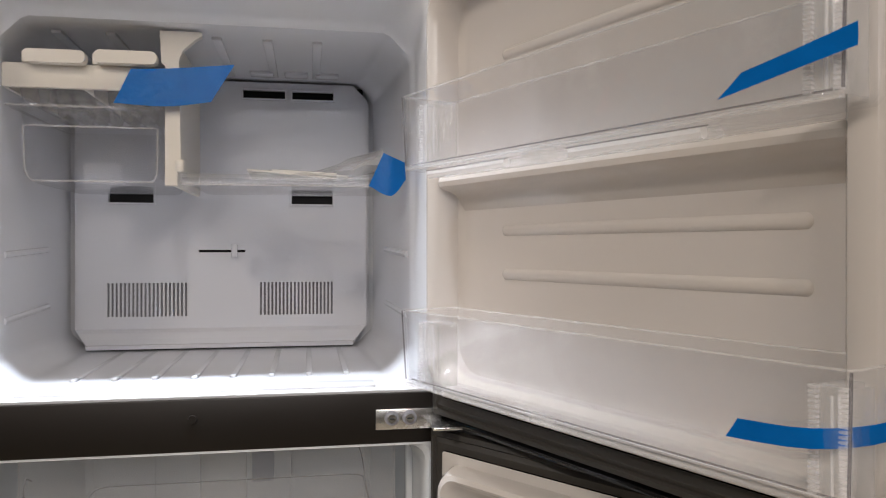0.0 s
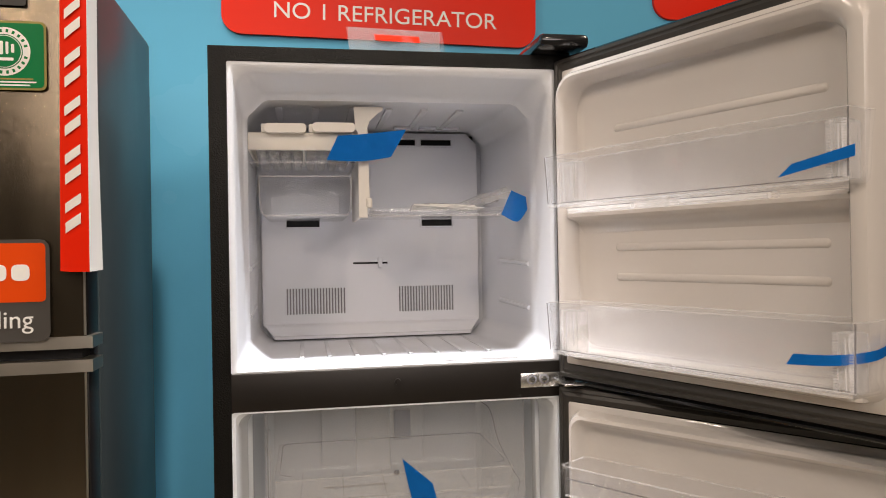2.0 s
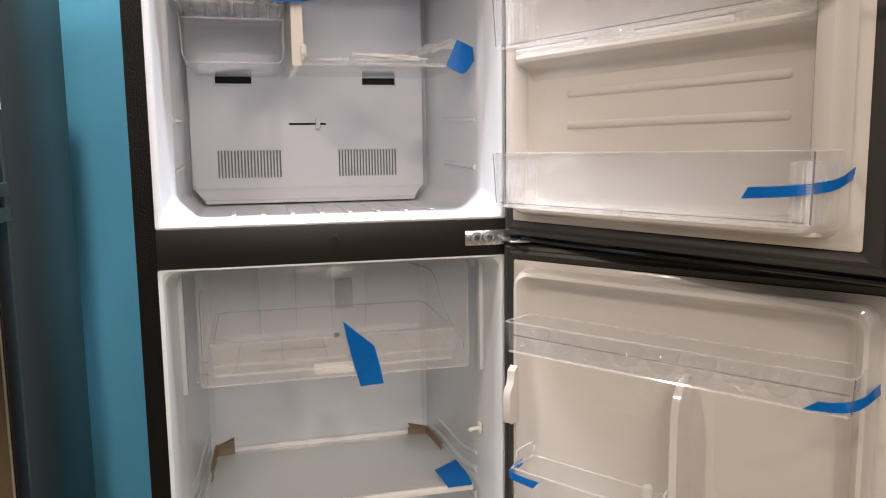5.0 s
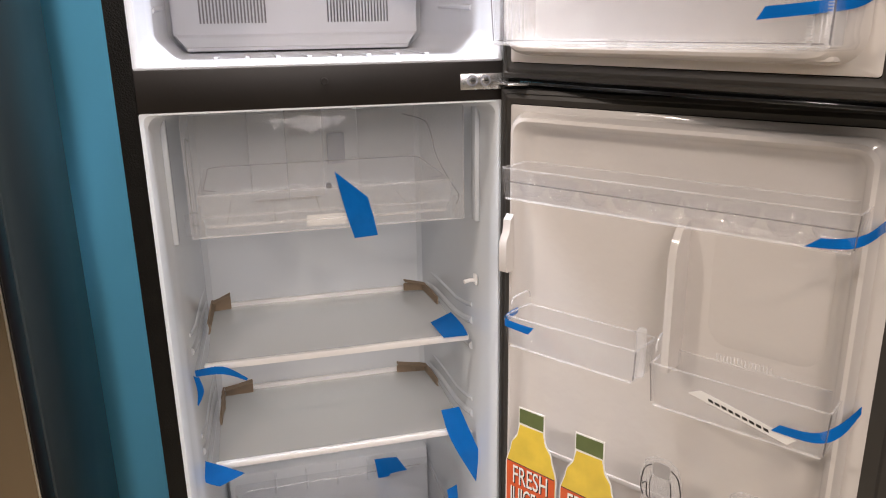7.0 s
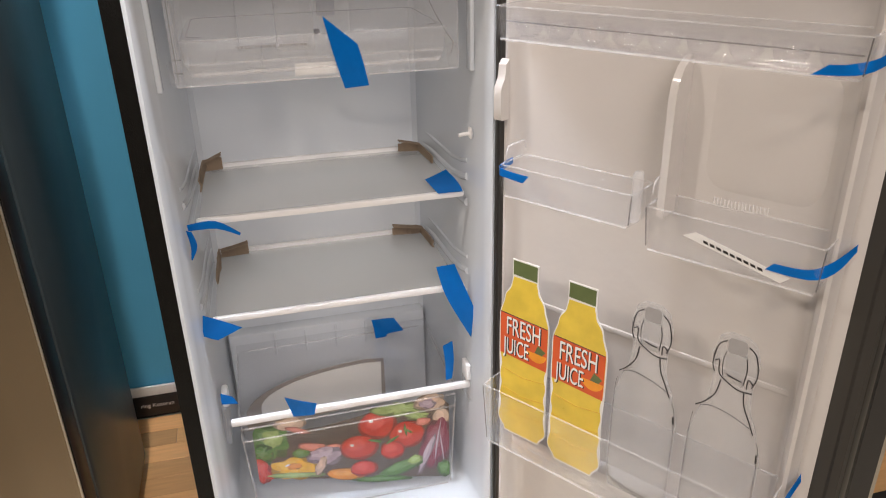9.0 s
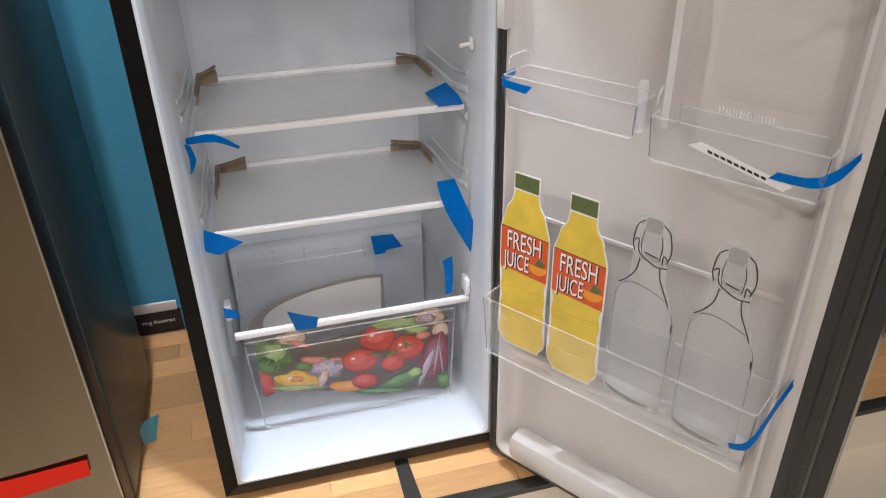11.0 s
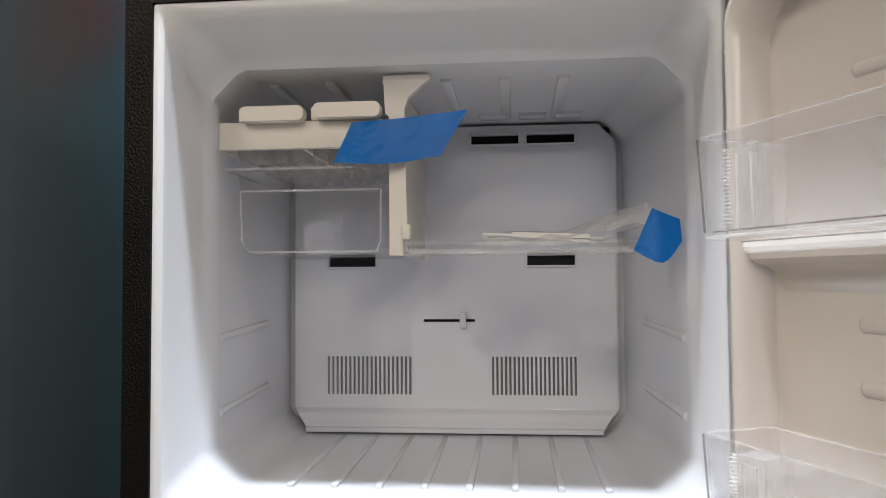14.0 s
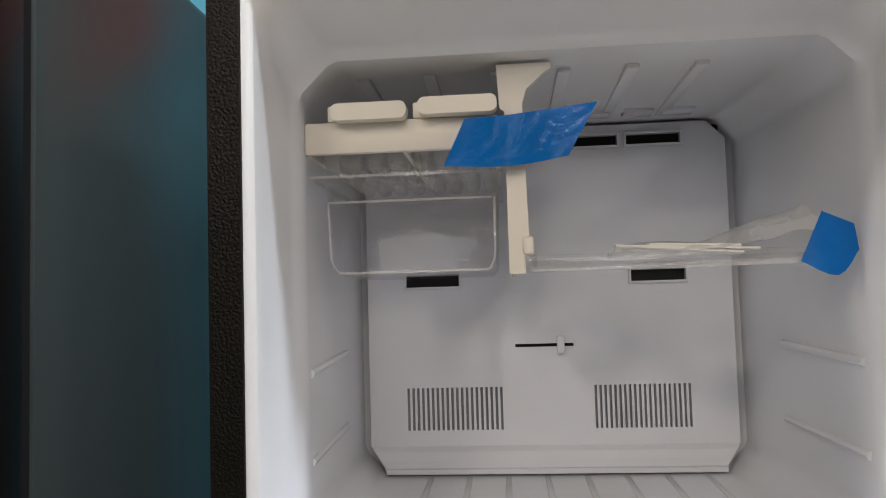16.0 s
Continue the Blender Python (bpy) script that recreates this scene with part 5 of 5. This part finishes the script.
for i in range(9):
    a = -0.040 + i * 0.0085
    part("text_bar", plate([(a, 0.0095 - i * 0.0019), (a + 0.006, 0.008 - i * 0.0019), (a + 0.007, 0.0045 - i * 0.0019), (a + 0.001, 0.006 - i * 0.0019)], -0.0006, -0.0009), BLACK_INK, ps, smooth=False)

# ---- vegetable print standing in the crisper ----
VEG_DARK = material("dark_vegetable_print", (0.085, 0.060, 0.045), 0.4, vary=0.4, vary_scale=30)


def tones(name, colour):
    """Shadow, body and light tone of one printed vegetable."""
    return [material(name + "_" + tone, tuple(min(1, c * f + g) for c in colour), 0.4, vary=0.35, vary_scale=55) for tone, f, g in (("shade", 0.45, 0.0), ("body", 1.0, 0.0), ("light", 1.15, 0.05))]


TOMATO = tones("tomato_print", (0.55, 0.035, 0.015))
PEPPER = tones("yellow_pepper_print", (0.74, 0.40, 0.015))
SQUASH = tones("orange_squash_print", (0.70, 0.26, 0.02))
LEAF = tones("green_leaf_print", (0.075, 0.19, 0.035))
LETTUCE = tones("lettuce_print", (0.30, 0.42, 0.13))
RADICCHIO = tones("radicchio_print", (0.20, 0.03, 0.06))
GARLIC = tones("garlic_print", (0.42, 0.32, 0.38))
MUSHROOM = tones("mushroom_print", (0.58, 0.42, 0.31))
PINK = tones("radish_print", (0.58, 0.20, 0.15))
TAUPE = material("taupe_print", (0.30, 0.26, 0.235), 0.5, vary=0.15, vary_scale=12)

veg = thing("vegetable_print", "printed card of mixed vegetables standing in the crisper drawer", "printed card", pose(0.01, 0.15, 0.07))
VG = Matrix.Translation((-0.01, -0.15, -0.07))


def card_y(x):
    return 0.172 - 0.044 * (x + 0.19) / 0.395


def print_patch(name, outline, mat, layer):
    """A printed shape on the card: outline in x and z."""
    n = len(outline)
    lift = 0.0004 + 0.00022 * layer
    own = loft([[(x, card_y(x) - lift + 0.0006, z) for x, z in outline], [(x, card_y(x) - lift, z) for x, z in outline]], True, True)
    o = part(name, own, mat, veg, smooth=False)
    o.matrix_parent_inverse = VG


def blob(cx, cz, rx, rz, wob=0.08, seed=0, turn=0.0, n=26):
    pts = []
    for k in range(n):
        a = 2 * math.pi * k / n
        r = 1 + wob * noise.noise(Vector((math.cos(a) * 1.7 + seed, math.sin(a) * 1.7, seed * 0.37)))
        x, z = rx * r * math.cos(a), rz * r * math.sin(a)
        pts.append((cx + x * math.cos(turn) - z * math.sin(turn), cz + x * math.sin(turn) + z * math.cos(turn)))
    return pts


def vz(x, z106):
    return z106 - 0.72 * (card_y(x) - 0.106)


print_patch("card", [(-0.186, 0.118), (0.0, 0.092), (0.200, 0.0705), (0.203, 0.255), (0.190, 0.272), (0.09, 0.270), (0.03, 0.250), (-0.05, 0.232), (-0.12, 0.228), (-0.186, 0.232)], VEG_DARK, 0)
layer = 1
for i, (nm, mat, x, z, rx, rz, wob, turn) in enumerate((
        ("cabbage", LEAF, -0.155, 0.250, 0.034, 0.034, 0.3, 0), ("cabbage", LETTUCE, -0.150, 0.256, 0.018, 0.016, 0.6, 0), ("cabbage", LEAF, -0.172, 0.225, 0.018, 0.02, 0.5, 0), ("mushroom", MUSHROOM, -0.112, 0.288, 0.027, 0.014, 0.15, 0), ("mushroom", PINK, -0.10, 0.27, 0.02, 0.006, 0.2, -0.4),
        ("red_pepper", TOMATO, -0.180, 0.185, 0.018, 0.028, 0.3, 0.3), ("yellow_pepper", PEPPER, -0.114, 0.178, 0.038, 0.023, 0.25, -0.1), ("yellow_pepper", SQUASH, -0.114, 0.182, 0.012, 0.007, 0.3, 0), ("leaf", LETTUCE, -0.108, 0.158, 0.05, 0.006, 0.3, -0.1), ("bean", LEAF, -0.098, 0.212, 0.015, 0.010, 0.1, 0),
        ("radish", PINK, -0.072, 0.222, 0.026, 0.009, 0.2, -0.25), ("radish", PINK, -0.03, 0.212, 0.016, 0.008, 0.2, -0.2), ("garlic", GARLIC, -0.050, 0.196, 0.030, 0.019, 0.35, -0.1), ("garlic", MUSHROOM, -0.062, 0.172, 0.008, 0.022, 0.2, -0.4), ("squash", SQUASH, -0.012, 0.140, 0.035, 0.013, 0.12, -0.15),
        ("tomato", TOMATO, 0.058, 0.250, 0.033, 0.029, 0.07, 0), ("tomato", TOMATO, 0.018, 0.202, 0.034, 0.026, 0.07, 0), ("tomato", TOMATO, 0.116, 0.214, 0.032, 0.029, 0.07, 0), ("tomato", TOMATO, 0.085, 0.182, 0.022, 0.02, 0.1, 0), ("tomato", TOMATO, 0.025, 0.147, 0.024, 0.018, 0.1, 0),
        ("lettuce", LETTUCE, 0.105, 0.278, 0.042, 0.016, 0.5, -0.1), ("lettuce", LETTUCE, 0.135, 0.258, 0.022, 0.010, 0.5, -0.2), ("garlic", MUSHROOM, 0.165, 0.285, 0.028, 0.018, 0.3, 0), ("garlic", GARLIC, 0.160, 0.281, 0.014, 0.010, 0.3, 0), ("onion", MUSHROOM, 0.187, 0.244, 0.016, 0.018, 0.08, 0), ("onion", PINK, 0.150, 0.240, 0.014, 0.008, 0.2, 0.1),
        ("radicchio", RADICCHIO, 0.176, 0.180, 0.027, 0.055, 0.25, -0.2), ("radicchio", GARLIC, 0.155, 0.155, 0.006, 0.045, 0.3, -0.35), ("radicchio", GARLIC, 0.178, 0.185, 0.0015, 0.045, 0.3, -0.15), ("radicchio", GARLIC, 0.186, 0.17, 0.0012, 0.04, 0.3, 0.1), ("courgette", LEAF, 0.100, 0.132, 0.042, 0.014, 0.15, 0.35), ("courgette", LETTUCE, 0.130, 0.146, 0.013, 0.010, 0.2, 0.35), ("leaf", LEAF, 0.192, 0.110, 0.014, 0.018, 0.3, 0),
        ("stalk", LEAF, 0.085, 0.207, 0.014, 0.0025, 0.3, 0.6), ("stalk", LEAF, 0.118, 0.224, 0.010, 0.0022, 0.3, -0.6), ("stalk", LEAF, 0.05, 0.213, 0.012, 0.0025, 0.3, -0.3), ("stalk", LEAF, 0.113, 0.228, 0.0022, 0.012, 0.3, 0.1), ("leaf", LEAF, 0.06, 0.112, 0.05, 0.008, 0.4, -0.08), ("glint", WHITE_INK, 0.045, 0.262, 0.004, 0.003, 0.2, 0), ("glint", WHITE_INK, 0.004, 0.211, 0.004, 0.003, 0.2, 0), ("glint", WHITE_INK, 0.102, 0.226, 0.004, 0.003, 0.2, 0), ("glint", WHITE_INK, -0.128, 0.189, 0.005, 0.002, 0.2, 0.4))):
    if nm == "glint":
        print_patch(nm, blob(x, vz(x, z), rx, rz, wob, i * 1.7, turn), mat, 1 + i * 0.25)
        continue
    for k, (size, dx, dz) in enumerate(((1.17, 0.0, -0.03), (1.02, -0.04, 0.05), (0.55, -0.16, 0.22))):
        shape = blob(x + dx * rx, vz(x, z) + dz * rz, rx * size, rz * size, wob * (1 + 0.8 * k), i * 1.7 + k, turn, 32)
        print_patch(nm, [(min(max(a, -0.187), 0.202), b) for a, b in shape], mat[k], 1 + i * 0.25 + k * 0.07)
oval = [(-0.165 + 0.0, 0.20), (0.085, 0.20), (0.088, 0.30)] + [(0.088 - 0.255 * math.sin(a), 0.225 + 0.078 * math.cos(a)) for a in [math.pi / 2 * k / 12 for k in range(1, 13)]]
b = loft([[(x, 0.25 - 0.1 * (x - 0.08) * 0.3, z) for x, z in oval], [(x, 0.2515 - 0.1 * (x - 0.08) * 0.3, z) for x, z in oval]], True, True)
halo = [(-0.20, 0.17), (0.095, 0.20), (0.095, 0.304)] + [(0.095 - 0.295 * math.sin(a), 0.205 + 0.104 * math.cos(a)) for a in [math.pi / 2 * k / 12 for k in range(1, 13)]]
h = loft([[(x, 0.256 - 0.1 * (x - 0.08) * 0.3, z) for x, z in halo], [(x, 0.2575 - 0.1 * (x - 0.08) * 0.3, z) for x, z in halo]], True, True)
o = part("taupe_border", h, TAUPE, veg, "taupe printed border")
o.matrix_parent_inverse = VG
o = part("white_panel", b, PAPER, veg, "blank white reverse of the card")
o.matrix_parent_inverse = VG

# right-hand neighbour, only its dark foot corner is seen
rn = thing("black_refrigerator", "dark refrigerator standing further along the platform", "refrigerator", pose(1.55, 0.3, 0))
for nm, b, mat in (("body", box(-0.30, 0.30, -0.22, 0.30, 0.03, 1.7, 0.01), BLACK_STEEL), ("plinth", box(-0.28, 0.28, -0.2, 0.28, 0.0, 0.03), BLACK_TRIM)):
    part(nm, b, mat, rn)
tagged(part("floor_cable", strip([(0.052, 0.30, 0.0035), (0.053, 0.05, 0.0035), (0.052, -0.10, 0.0035)], [(0.078, 0.30, 0.0035), (0.079, 0.05, 0.0035), (0.085, -0.10, 0.0035)], 0.002), GASKET), "flat dark cable strip taped to the wooden platform", "cable strip")

# ---- floor planks ----
plank_mesh = box(-0.3, 0.3, -0.0295, 0.0295, -0.012, 0.0, 0.0008, segments=1)
me = bpy.data.meshes.new("plank")
plank_mesh.to_mesh(me)
plank_mesh.free()
me.materials.append(WOOD)
for j in range(12):
    y = -0.07 + j * 0.0595
    for i in range(12):
        o = new("plank", me)
        o.parent = platform
        o.location = (-3.62 + i * 0.6008 + (j * 0.233) % 0.6, y, 0)
    first, last = -3.9208 + (j * 0.233) % 0.6, 3.2896 + (j * 0.233) % 0.6
    for x0, x1 in ((-3.999, first), (last, 3.999)):
        if x1 - x0 > 0.01:
            part("plank", box(x0, x1, y - 0.0295, y + 0.0295, -0.012, 0.0, 0.0008, segments=1), WOOD, platform, smooth=False)
